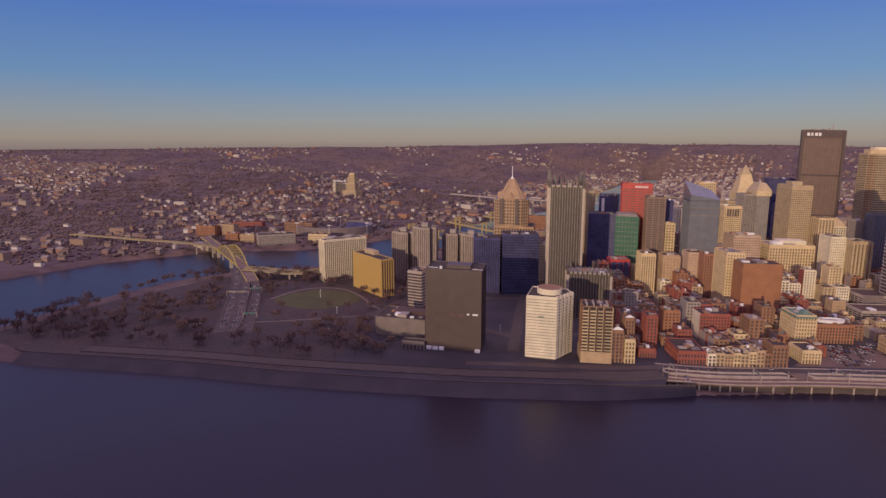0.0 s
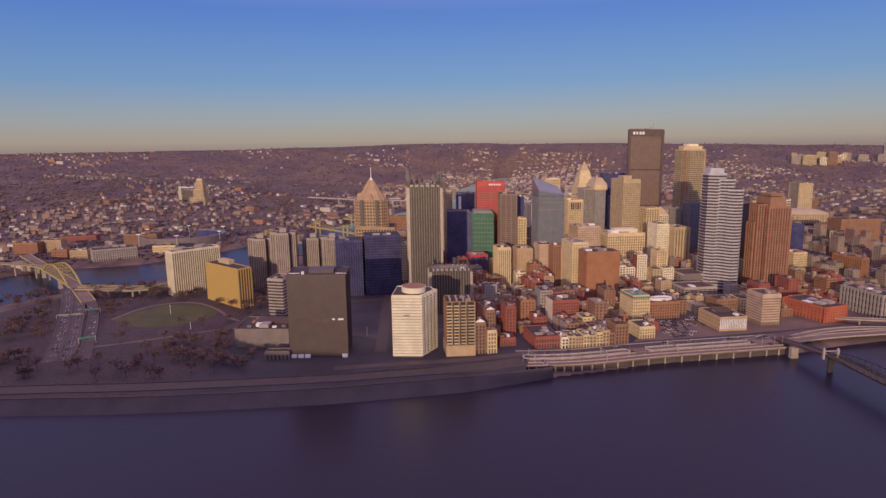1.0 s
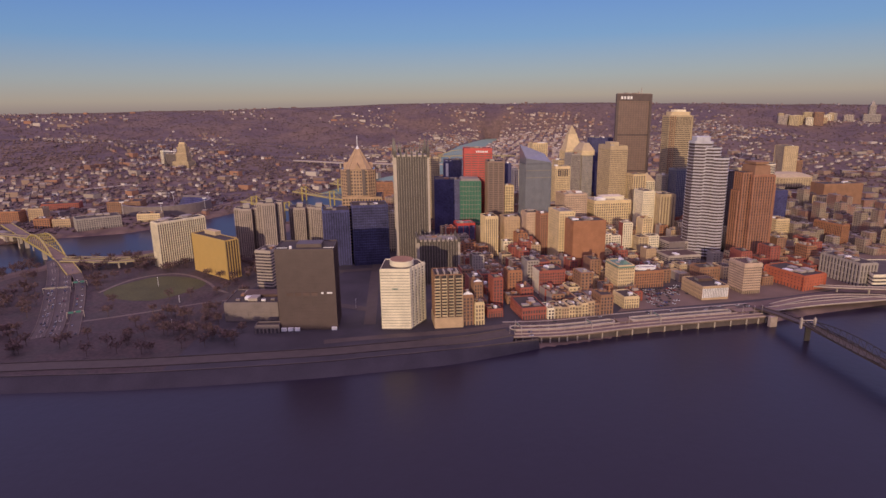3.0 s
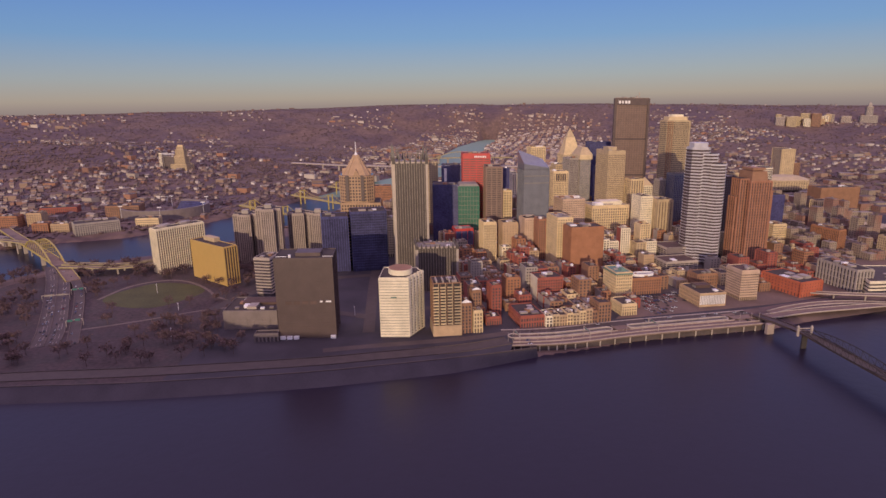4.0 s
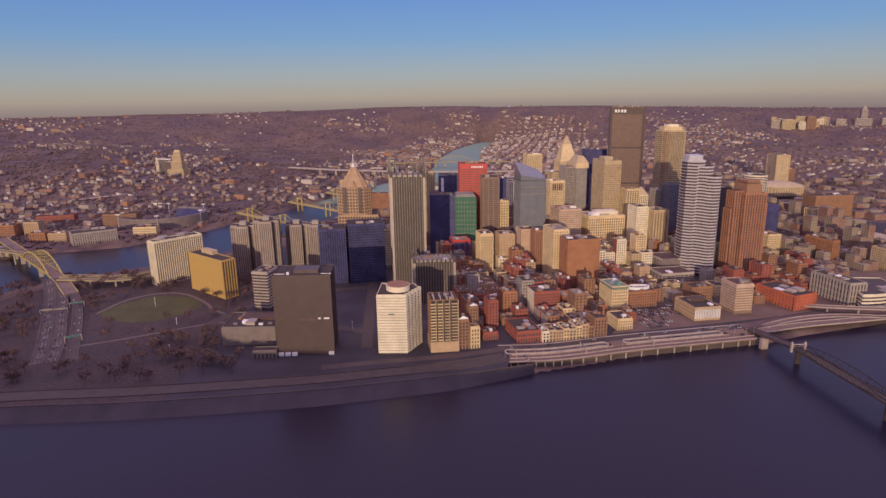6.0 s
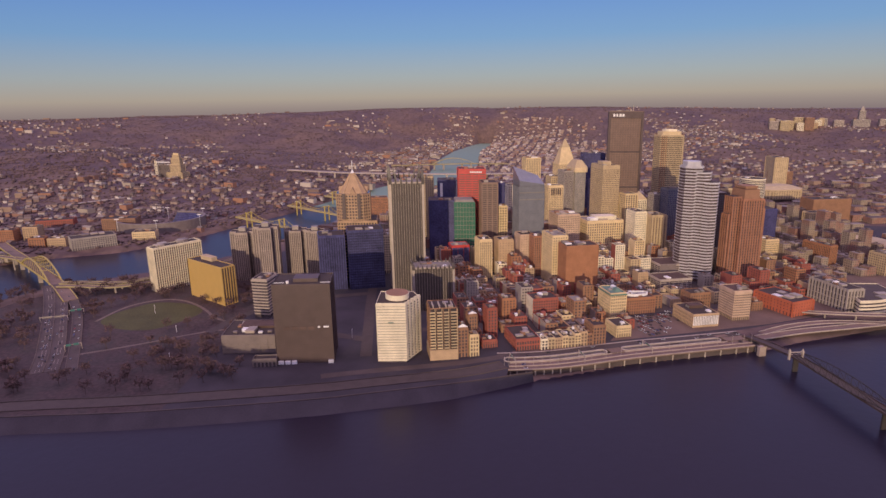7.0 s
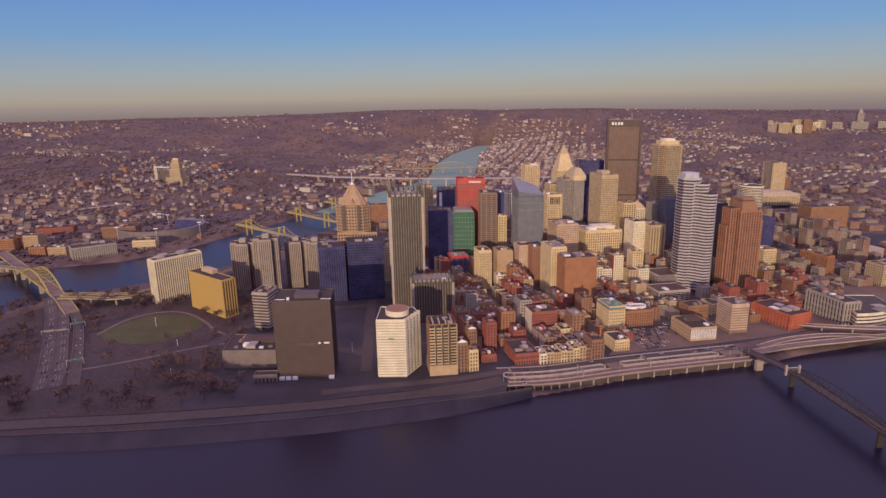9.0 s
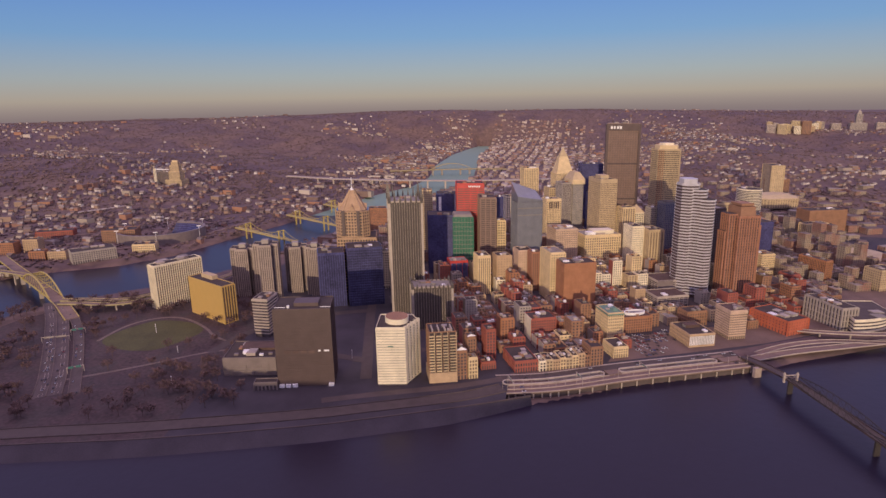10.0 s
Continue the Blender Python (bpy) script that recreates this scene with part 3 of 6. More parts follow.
for ang in (5, 95, 185, 275):
    ca_, sa_ = math.cos(radians(ang)), math.sin(radians(ang))
    reach = 22.4 if ang in (5, 185) else 25.4
    gb = Pile()
    for lx, ly, lz in ((-5, -reach + 3, 137), (5, -reach + 3, 137), (0, -reach + 3, 147), (0, -6, 150)):
        gb.v.append((-143 + lx * ca_ - ly * sa_, 876 + lx * sa_ + ly * ca_, lz))
    gb.f += [(0, 1, 2), (1, 3, 2), (3, 0, 2), (0, 3, 1)]
    part("gable", gb, M["rosy"], ob, "steep tan roof gable")
part("roof_rib", rib, M["buff"], ob, kind="stuff")
p = Pile()
p.cone(ring(-143, 876, 3.2, 8), 168, 174)
p.prism(ring(-143, 876, 0.55, 6), 172, 188)
part("mast", p, M["paint_white"], ob, "thin white mast")
# dark slabs on the front paint the shade of two recesses
for k in (-1, 1):
    solid(ob, "recess_shade", "dark_steel", rect(-143 + k * 11.5 - 2.6, 850.9 + k * 1.1, 5.2, 1.9, 5), 99, 139)
# two blocks with navy walls and darker navy glass over their full height
B("glass_tower", "deep navy glass office block", rect(-143, 806, 52, 36, 14), 90, "blue_glass", glass="deep_glass", floor=4, band=0.3, bay=3.2, pier=0.22)
B("office_tower", "dull dark navy office block", rect(-186, 800, 38, 34, 14), 83, "blue_glass", glass="deep_glass", floor=3.8, band=0.1, bay=3.4, pier=0.4, units=2)
B("office_building", "slim white building between towers", rect(-101, 892, 11, 14, 5), 64, "white", band=0.6)
B("office_building", "red brick apartment block", rect(-176, 1330, 40, 26, 8), 54, "orange", bay=3, pier=0.44)

# glass group in the middle
B("glass_tower", "navy blue glass office tower", rect(-26, 980, 44, 42, 3), 107, "blue_glass", glass="blue_glass", floor=4, band=0.2, bay=3, pier=0.1, units=2, taken=True)
ob = B("glass_tower", "green glass office tower with pale top", rect(18.4, 975, 36.6, 40, 3), 105, "green_glass", glass="green_glass", floor=4, band=0.25, bay=6, pier=0.08, units=1, crown=0.5)
ln = Pile()
for z in range(8, 104, 8):
    ln.box(Vector((18.4, 975)), Vector((0.9986, 0.0523)), 36.6, Vector((0.0523, -0.9986)), 0.6, z, z + 0.7)
for k in range(1, 7):
    ln.box(Vector((18.4 + 5.2 * k, 975 + 0.27 * k)), Vector((0.9986, 0.0523)), 0.4, Vector((0.0523, -0.9986)), 0.6, 2, 104)
part("ledge", ln, M["roof_light"], ob, kind="stuff")
solid(ob, "crown", "roof_light", rect(18.4, 975, 36.6, 40, 3), 105.3, 110, inset(rect(18.4, 975, 36.6, 40, 3), 3))
ob = B("office_tower", "dark navy office slab with white strip", rect(-10, 1062, 46, 36, 3), 133, "blue_glass", glass="blue_glass", band=0.2, units=2)
solid(ob, "sign_strip", "paint_white", rect(-7, 1060.5, 5, 1.2, 3), 98, 128)
B("office_tower", "tan stone office slab", rect(-40, 1085, 20, 20, 3), 137, "tan", band=0.41)
ob = B("office_tower", "brown tower with close horizontal louvres", rect(68, 985, 28, 40, 3), 139, "steel", glass="dark_steel", floor=3.9, band=0.37, bay=9.0, pier=0.22, proud_p=0.8, units=2)
ob = B("office_tower", "bright red tower with horizontal bands", rect(28, 1030, 50, 36, 3), 158, "red", glass="dark_steel", floor=4.2, band=0.62, bay=12, pier=0.12, crown=9, units=3)
sg = Pile()
for k in range(7):
    sg.box(Vector((49 + k * 3.2, 1030.4 + k * 0.17)), Vector((0.9986, 0.0523)), 2.2, Vector((0.0523, -0.9986)), 0.9, 151.5, 154.5)
part("sign_bar", sg, M["paint_white"], ob, "row of white sign shapes", kind="stuff")
B("office_building", "dark office block with a red roof edge", rect(12, 900, 30, 25, GRID), 45, "red", glass="blue_glass", band=0.0, pier=0.05, bay=10, crown=3, roof="roof_light")
B("office_tower", "pale yellow stone tower with dark windows", rect(96, 1000, 19, 18, 8), 95, "cream", bay=4.6, pier=0.4, band=0.42, glass="glass", floor=5.0)
B("office_tower", "navy glass tower with white cap", rect(100, 1062, 17, 16, 8), 128, "blue_glass", glass="blue_glass", roof="roof_light")
pn = rect(128, 936, 45, 32, GRID)
ob = B("glass_tower", "blue grey glass tower with a slanted glass top", pn, 140, "grey_glass", glass="grey_glass", floor=4, band=0.25, bay=3.3, pier=0.12, proud_p=0.5, units=0, crown=0.5)
me = mesh_from("slanted_top", [(*pn[0], 140), (*pn[1], 140), (*pn[2], 140), (*pn[3], 140), (*pn[0], 150), (*pn[1], 143), (*pn[2], 155), (*pn[3], 171)], [(3, 2, 1, 0), (0, 1, 5, 4), (1, 2, 6, 5), (2, 3, 7, 6), (3, 0, 4, 7), (4, 5, 6, 7)], M["grey_glass"])
o2 = new("slanted_top", me)
o2.parent = ob
tagged(o2, "slanted grey glass top")
for z in (117, 129):
    t = Pile()
    t.box(Vector(pn[0]), Vector((0.9744, 0.225)), 45, Vector((0.225, -0.9744)), 0.7, z, z + 1.1)
    part("ledge", t, M["roof_light"], ob)
arched = B("office_tower", "pale yellow stone tower with arched top windows", rect(207, 1090, 30, 25, GRID), 120, "cream", floor=3.6, bay=3.4, pier=0.37, band=0.34, foot=8, crown=4)
ob = B("office_tower", "grey tower of two joined shafts", rect(270, 1240, 21, 36, GRID), 132, "grey", floor=3.8, band=0.2, bay=3, pier=0.41)
k2 = rect(294, 1243, 24, 36, GRID)
PLANS.append(k2)
solid(ob, "second_shaft", "grey_glass", k2, -2, 130)
facade(ob, k2, 0, 130, M["grey"], floor=3.8, band=0.2, bay=3, pier=0.41)
solid(ob, "cap", "cream", inset(k2, -3.5), 130, 140)
solid(ob, "cap_roof", "tan", inset(k2, -3.5), 140, 156, inset(k2, 6), label="rounded tan roof cap")
gt = rect(328, 1590, 52, 40, GRID)
ob = B("office_tower", "cream stone tower with a stepped pyramid", gt, 112, "cream", floor=3.7, bay=3.4, pier=0.37, band=0.37, units=0)
for i in range(7):
    q = inset(gt, 2 + i * 1.7)
    solid(ob, "pyramid_step", "cream", q, 112 + i * 6.5, 118.5 + i * 6.5, inset(q, 0.9))
p = Pile()
p.cone(inset(gt, 13.5), 157.5, 183)
part("spire", p, M["tan"], ob)
slots = Pile()
ua, na_ = Vector((math.cos(radians(GRID)), math.sin(radians(GRID)))), Vector((math.sin(radians(GRID)), -math.cos(radians(GRID))))
for k in range(5):
    slots.box(Vector((207, 1090)) + ua * (4.5 + k * 4.6), ua, 2.6, na_, 0.75, 102, 115)
part("arched_window", slots, M["dark_steel"], arched, "tall dark arched windows", kind="stuff")
ob = B("office_tower", "tan limestone tower with plain side", rect(309, 1080, 35, 48, GRID), 161, "tan", floor=3.7, bay=3.2, pier=0.33, band=0.41, crown=7, units=1)
solid(ob, "penthouse", "tan", rect(312, 1095, 18, 20, GRID), 161, 168)

B("glass_tower", "dark navy office slab behind the stone towers", rect(352, 1400, 54, 30, 5), 158, "blue_glass", glass="blue_glass", floor=4.5, band=0.2, bay=4, pier=0.12)
B("glass_tower", "narrow navy glass tower", rect(322, 1190, 16, 26, GRID), 118, "blue_glass", glass="blue_glass", floor=4.5, band=0.2)
# the weathered steel tower
us = [(372, 1268), (447, 1274), (441, 1300), (417, 1334), (403, 1334), (379, 1300)]
ob = B("office_tower", "very tall weathered dark steel tower with flat crown", us, 262, "steel", glass="steel_glass", floor=4.0, band=0.35, bay=6.0, pier=0.14, proud_b=0.4, proud_p=0.8, foot=8, crown=0.5, units=5)
cr_ = Pile()
cr_.prism(inset(us, -1.6), 247, 262.4)
part("crown", cr_, M["dark_steel"], ob, "dark plain crown band")
for cx, cy in us[:2]:
    solid(ob, "corner_column", "dark_steel", rect(cx - 2.6, cy - 2.6, 5.2, 5.2, 5), -2, 262)
sg = Pile()
a5 = radians(5)
for k, w in enumerate((4.6, 4.0, 5.2, 4.4)):
    b0 = Vector((372, 1268)) + Vector((math.cos(a5), math.sin(a5))) * (7 + k * 7) + Vector((math.sin(a5), -math.cos(a5))) * 1.7
    sg.box(b0, Vector((math.cos(a5), math.sin(a5))), w, Vector((math.sin(a5), -math.cos(a5))), 0.8, 251, 257)
part("sign_shape", sg, M["paint_white"], ob, "white crown sign shapes", kind="stuff")
ant = Pile()
ant.beam((433, 1296, 262), (433, 1296, 276), 1.2)
ant.beam((427, 1295, 262), (427, 1295, 268), 3)
part("antenna", ant, M["concrete"], ob)
seam = Pile()
for z in (92, 172):
    seam.prism(inset(us, -1.0), z, z + 3.5)
part("floor_seam", seam, M["dark_steel"], ob, kind="stuff")

# the cream stepped tower behind
ml = octagon(453, 1132, 52, 44, 11, GRID)
PLANS.append(ml)
ob = B("office_tower", "tan banded tower with chamfered corners and white crown", ml, 218, "tan", glass="mirror_glass", floor=3.9, band=0.41, bay=3.4, pier=0.2, proud_b=0.5, units=0)
solid(ob, "crown", "cream", inset(ml, 5), 218.3, 226, label="pale stone crown")
solid(ob, "penthouse", "white", inset(ml, 13), 226, 230)
for i in (0, 2, 4, 6):
    for k in range(1, 4):
        a_, b_ = Vector(ml[(i - 1) % 8]), Vector(ml[i])
        c_ = a_ + (b_ - a_) * (k / 4)
        rb = Pile()
        rb.prism(rect(c_.x - 0.7, c_.y - 0.7, 1.4, 1.4, GRID + 45), 0, 217.5)
        part("corner_rib", rb, M["brown"], ob)

# the tower of white bands, three joined shafts
ob = None
shafts = [((391, 880), 31, 183), ((404, 873), 26, 175), ((415, 866), 25, 160)]
for k, ((cx, cy), w, h) in enumerate(shafts):
    oc = octagon(cx, cy, w, w, w * 0.27, GRID)
    PLANS.append(oc)
    if ob is None:
        ob = building("office_tower", "tower of white and dark bands in joined shafts", oc, h, "silver", glass="dark_steel", floor=4.8, band=0.42, pier=0, proud_b=0.9, seed=4, units=0, edges=(0, 1, 2, 3, 4, 5, 7))
        facade(ob, oc, 0, h, M["silver"], floor=4.8, band=0.2, pier=0, proud_b=0.5, edges=(6,))
    else:
        solid(ob, "shaft", "dark_steel", oc, -2, h)
        facade(ob, oc, 0, h, M["silver"], floor=4.8, band=0.42, pier=0, proud_b=0.9)
        solid(ob, "shaft_roof", "roof", inset(oc, 0.2), h, h + 0.4)
    if k == 0:
        solid(ob, "penthouse", "silver", inset(oc, 3), h, h + 8)
st = Pile()
st.box(Vector((378.5, 872)), Vector((0.9744, 0.225)), 2.4, Vector((0.225, -0.9744)), 3.0, 0, 181)
part("corner_strip", st, M["silver"], ob, "thin white corner strip")

# the stepped rose granite tower
bm_ = rect(464, 853, 37, 38, GRID)
ob = B("office_tower", "stepped rose granite tower with vertical piers", bm_, 134, "granite", floor=4.4, band=0.16, bay=4.6, pier=0.42, proud_p=1.2, units=0)
for poly, h in ((rect(450, 858, 14, 17, GRID), 138), (rect(446, 860, 6, 14, GRID), 110), (rect(500, 868, 7, 26, GRID), 118)):
    PLANS.append(poly)
    solid(ob, "wing", "glass", poly, -2, h)
    facade(ob, poly, 0, h, M["granite"], floor=4.4, band=0.16, bay=4.4, pier=0.42, proud_p=1.2)
    solid(ob, "wing_roof", "roof", inset(poly, 0.2), h, h + 0.4)
solid(ob, "penthouse", "brown", inset(bm_, 4), 134.3, 149, inset(bm_, 5.5))
solid(ob, "penthouse_cap", "brown", inset(bm_, 7), 150, 154)
B("glass_tower", "dark glass office block with white roof edge", rect(468, 950, 27, 30, GRID), 129, "dark_steel", glass="grey_glass", roof="roof_light", crown=3, wall2="dark_steel")
B("office_tower", "tan ribbed office tower", rect(506, 1010, 24, 22, GRID), 128, "tan", band=0.15, bay=3, pier=0.41)
ob = B("office_tower", "round tower with white bands", ring(778, 1400, 29, 24), 98, "white", floor=4, band=0.41, pier=0, proud_b=0.7)
B("office_building", "slim grey office block", rect(438, 905, 10, 14, GRID), 84, "grey")
B("office_building", "cream stone office block", rect(572, 965, 27, 26, GRID), 44, "cream", bay=3, pier=0.37)
B("office_building", "dark blue glass office block", rect(612, 1085, 55, 36, GRID), 76, "blue_glass", glass="blue_glass", band=0.2)
# cream group
B("office_tower", "cream stone block with wide roof", rect(205, 985, 42, 40, GRID), 82, "rose_stone", bay=3.6, pier=0.44, band=0.45, units=8, roof="roof_light")
ob = B("department_store", "broad cream department store with white roof boxes", rect(262, 1000, 72, 45, GRID), 68, "cream", bay=4.6, pier=0.42, band=0.3, units=7, roof="roof_light", glass="glass", floor=4.8, crown=5)
solid(ob, "penthouse", "white", rect(280, 1012, 42, 22, GRID), 68, 75)
solid(ob, "cooling_house", "paint_white", rect(268, 1006, 16, 12, GRID), 68, 73)
B("office_tower", "cream stone tower with plain piers", rect(345, 988, 22, 30, GRID), 88, "white", bay=3, pier=0.6, band=0.5)
B("office_tower", "buff stone tower with deep piers", rect(372, 978, 28, 34, GRID), 84, "tan", bay=5.2, pier=0.5, band=0.12, proud_p=1.2, glass="glass", crown=4)
B("courthouse", "pale stone courthouse with arched front", rect(352, 1070, 26, 22, GRID), 108, "cream", bay=5, pier=0.37, band=0.2)
ob = B("courthouse", "pale stone hall with pyramid roof", rect(384, 1105, 24, 20, GRID), 92, "white", bay=4, pier=0.44, band=0.33, units=0)
p = Pile()
p.cone(inset(rect(384, 1105, 24, 20, GRID), -1), 92, 108)
part("hip_roof", p, M["tan"], ob)
B("office_tower", "pale grey slim stone tower", rect(412, 1085, 18, 18, GRID), 106, "grey", bay=3, pier=0.44, band=0.3)
B("office_tower", "dark glass tower in shade", rect(430, 1060, 30, 24, GRID), 120, "grey_glass", glass="blue_glass", band=0.2)
for args in ((346, 861, 58, 40, 26), (324, 803, 53, 34, 19)):
    ob = B("parking_garage", "pale concrete parking garage with open decks", rect(*args[:4], GRID), args[4], "concrete", floor=3.2, band=0.34, bay=8, pier=0.08, proud_b=0.8, units=1, group="garages", roof="brown_roof")
    if args[0] == 346:
        solid(ob, "plain_wall", "dim_steel", rect(345.8, 859.8, 28, 0.9, GRID), -1, 27, label="plain grey end wall")

# ---- the west end ----
ob = B("office_tower", "dark bronze steel office tower with pale louvre row", rect(-182, 556, 60, 40, 5), 88, "dark_steel", glass="dark_steel", floor=3.9, band=0.2, bay=1.9, pier=0.3, proud_b=0.15, proud_p=0.3, units=0)
solid(ob, "penthouse", "dark_steel", rect(-162, 568, 26, 18, 5), 88, 92)
lou = Pile()
a5v, n5v = Vector((math.cos(a5), math.sin(a5))), Vector((math.sin(a5), -math.cos(a5)))
for k in range(6):
    lou.box(Vector((-182, 556)) + a5v * (9 + 8.6 * k), a5v, 6.6, n5v, 0.5, 38.5, 42.0) if k < 4 else None
part("louvre", lou, M["bark"], ob, "pale louvre row", kind="stuff")
lou = Pile()
for k in (0, 1):
    lou.box(Vector((-182, 556)) + a5v * (45 + 6 * k), a5v, 2.6 + 3 * k, n5v, 0.7, 40.5, 42.2)
part("bright_louvre", lou, M["paint_white"], ob, "two white louvres", kind="stuff")
rl = Pile()
for k in (2, 50):
    rl.beam((*(Vector((-182, 556)) + a5v * k - n5v * 3), 90), (*(Vector((-182, 556)) + a5v * (k + 11) - n5v * 3), 90), 0.4, 0.5)
rl.prism(rect(-168, 562, 2.5, 2.5, 5), 88.2, 91)
part("roof_rail", rl, M["paint_white"], ob, "white roof rails and box", kind="stuff")
base = Pile()
for k in (1, 8, 15, 54):
    base.box(Vector((-182, 556)) + a5v * k, a5v, 5.5, n5v, 2.5, 0, 3.4)
part("entrance_canopy", base, M["paint_white"], ob, kind="stuff")
ob = B("office_building", "low brown office wing with cluttered roof", rect(-250, 580, 58, 46, 3), 21, "dim_steel", glass="dim_steel", band=0.5, bay=8, pier=0.1, crown=9, foot=1, units=6)
solid(ob, "roof_deck", "brown_roof", rect(-236, 602, 40, 18, 3), 21.2, 24)
for k in range(5):
    solid(ob, "roof_unit", "paint_white" if k % 2 else "dim_steel", rect(-240 + k * 9.5, 588 + 3 * (k % 3), 4.5, 3, 3), 21, 23.2)
B("office_building", "low brick terrace beside the dark tower", rect(-206, 548, 24, 10, 5), 8, "dim_steel", units=0)
B("office_tower", "white banded office block with roof plant", rect(-250, 690, 20, 30, -8), 52, "concrete", floor=4.2, band=0.38, pier=0, proud_b=1.0, units=6)
yl = rect(-371, 777, 80, 20, -35)
ob = B("office_tower", "gold metal clad office block", yl, 54, "gold", glass="gold", floor=3.7, band=0.1, bay=1.6, pier=0.2, proud_b=0.1, proud_p=0.12, units=0, edges=(0, 2, 3))
facade(ob, yl, 0, 54, M["gold"], band=0, bay=4.2, pier=0.35, proud_p=1.2, edges=(1,), crown=1)
solid(ob, "side_glazing", "dark_steel", rect(-305.3, 731.1, 0.3, 19, -35), 1, 53)
solid(ob, "penthouse", "tan", rect(-352, 778, 26, 9, -35), 54, 60)
B("office_tower", "white ribbed slab office block", rect(-424, 786, 73, 17, 53), 66, "white", glass="steel_glass", floor=3.7, band=0.12, bay=3.3, pier=0.3, proud_p=1.4, units=8)
for cx, cy, s_, h in ((-320, 866, 36, 76), (-274, 838, 36, 90), (-241, 885, 34, 75), (-206, 868, 28, 78)):
    pc = cross(cx, cy, s_, s_ * 0.5, 8)
    ob = B("office_tower", "steel clad cross-shaped office tower", pc, h, "steel_panel", glass="dark_steel", floor=4, band=0.08, bay=3.0, pier=0.5, proud_p=0.5, units=0, group="cross-shaped towers")
    solid(ob, "penthouse", "grey", rect(cx - 5, cy - 5, 10, 10, 8), h, h + 6)

# ---- the east end ----
ob = B("jail_building", "long concrete building with vertical slots", rect(549, 724, 26, 62, 12), 32, "grey", floor=8, band=0.12, bay=5, pier=0.45, proud_p=1.0, units=7)
arc = [(556 + 90 * math.sin(radians(a)) * 0.9, 760 - 48 * math.cos(radians(a))) for a in np.linspace(2, 75, 12)]
B("parking_garage", "curved white banded parking garage", arc + [(640, 790), (580, 790)], 20, "white", floor=4.6, band=0.5, pier=0, proud_b=0.8, foot=3, units=2, roof="asphalt")
ob = thing("arena", "wide tan domed arena roof", "arena")
dm = Pile()
last = ring(858, 1102, 56, 40)
for k in range(10):
    f = math.cos(k / 9 * math.pi / 2) + 0.01
    dm.v += [(858 + (x - 858) * f, 1102 + (y - 1102) * f, 2.0 + 17 * math.sin(k / 9 * math.pi / 2)) for x, y in last]
dm.f += [(40 * k + i, 40 * k + (i + 1) % 40, 40 * k + 40 + (i + 1) % 40, 40 * k + 40 + i) for k in range(9) for i in range(40)]
part("dome", dm, M["dome"], ob)
solid(ob, "base_wall", "tan", ring(858, 1102, 57, 40), -2, 2.4)
PLANS.append(rect(800, 1045, 116, 114, 0))
ob = B("arena", "pale roofed arena with tan walls", octagon(985, 1650, 150, 100, 30, 10), 25, "tan", roof="dome", band=0.5, bay=8, z0=10)
solid(ob, "roof_dome", "dome", octagon(985, 1650, 146, 96, 30, 10), 35.5, 44, octagon(985, 1650, 90, 50, 16, 10))
B("office_building", "brown ribbed office slab", rect(872, 1300, 100, 40, 8), 60, "brown", glass="brown", band=0.15, bay=4, pier=0.5)
B("office_building", "pale ribbed block below the brown slab", rect(842, 1262, 58, 22, 8), 37, "cream", glass="glass", band=0.1, bay=5, pier=0.45)
ob = B("apartment_tower", "tan concrete tower block with a shaded side", rect(1066, 1800, 40, 60, -4), 88, "tan", z0=20, floor=4.4, band=0.62, bay=6, pier=0.6)
B("office_building", "broad brick office on the hillside", rect(1075, 1800, 60, 40, 10), 40, "brown", z0=22)
hp = rect(-960, 1936, 60, 40, -10)
ob = B("hospital", "pale stepped stone hospital tower on a broad base", hp, 26, "tan", z0=20, floor=4.4, band=0.5, bay=4.6, pier=0.4, units=3)
mid = rect(-949, 1944, 40, 26, -10)
for step, (q, za, zb) in enumerate(((mid, 46, 74), (inset(mid, 4), 74, 96), (inset(mid, 8), 96, 106))):
    solid(ob, "tier_glass", "reflect_tint", q, za, zb)
    facade(ob, q, za, zb, M["tan"], floor=4.2, band=0.4, bay=4.2, pier=0.5, foot=0.5, crown=2)
    solid(ob, "tier_roof", "tan", inset(q, 0.3), zb, zb + 0.5)
solid(ob, "roof_house", "cream", inset(mid, 10), 106.5, 112)
ob = B("hospital", "slim white slab wing with a thin roof beam", rect(-1010, 1960, 10, 34, -10), 62, "white", z0=20, floor=4.2, band=0.5, bay=5, pier=0.2, units=0)
bm = Pile()
bm.beam((-1000, 1958, 81), (-950, 1949, 81), 3.0, 2.4)
part("roof_beam", bm, M["paint_white"], ob, "thin white beam to the tower")
B("hospital", "dark glazed hospital wing", rect(-1000, 1972, 52, 22, -10), 50, "dim_steel", z0=20, floor=4.2, band=0.4, bay=5, pier=0.2, units=2)

# ---- more towers of the middle distance ----
B("office_tower", "cream stone tower with a dark window stripe", rect(214, 1440, 38, 30, GRID), 142, "cream", floor=4.4, bay=5, pier=0.45, band=0.3)
B("office_building", "cream stone building with stepped roof", rect(252, 1300, 44, 30, GRID), 112, "tan", floor=4.4, bay=5, pier=0.45, band=0.3)
B("office_building", "pale stone office building", rect(150, 1290, 40, 30, GRID), 92, "white", floor=4.4, bay=5, pier=0.4, band=0.4)

# ---- north shore ----
ob = thing("stadium", "open stadium with navy seats and grey brown outer wall", "stadium")
cx, cy = -640, 1245


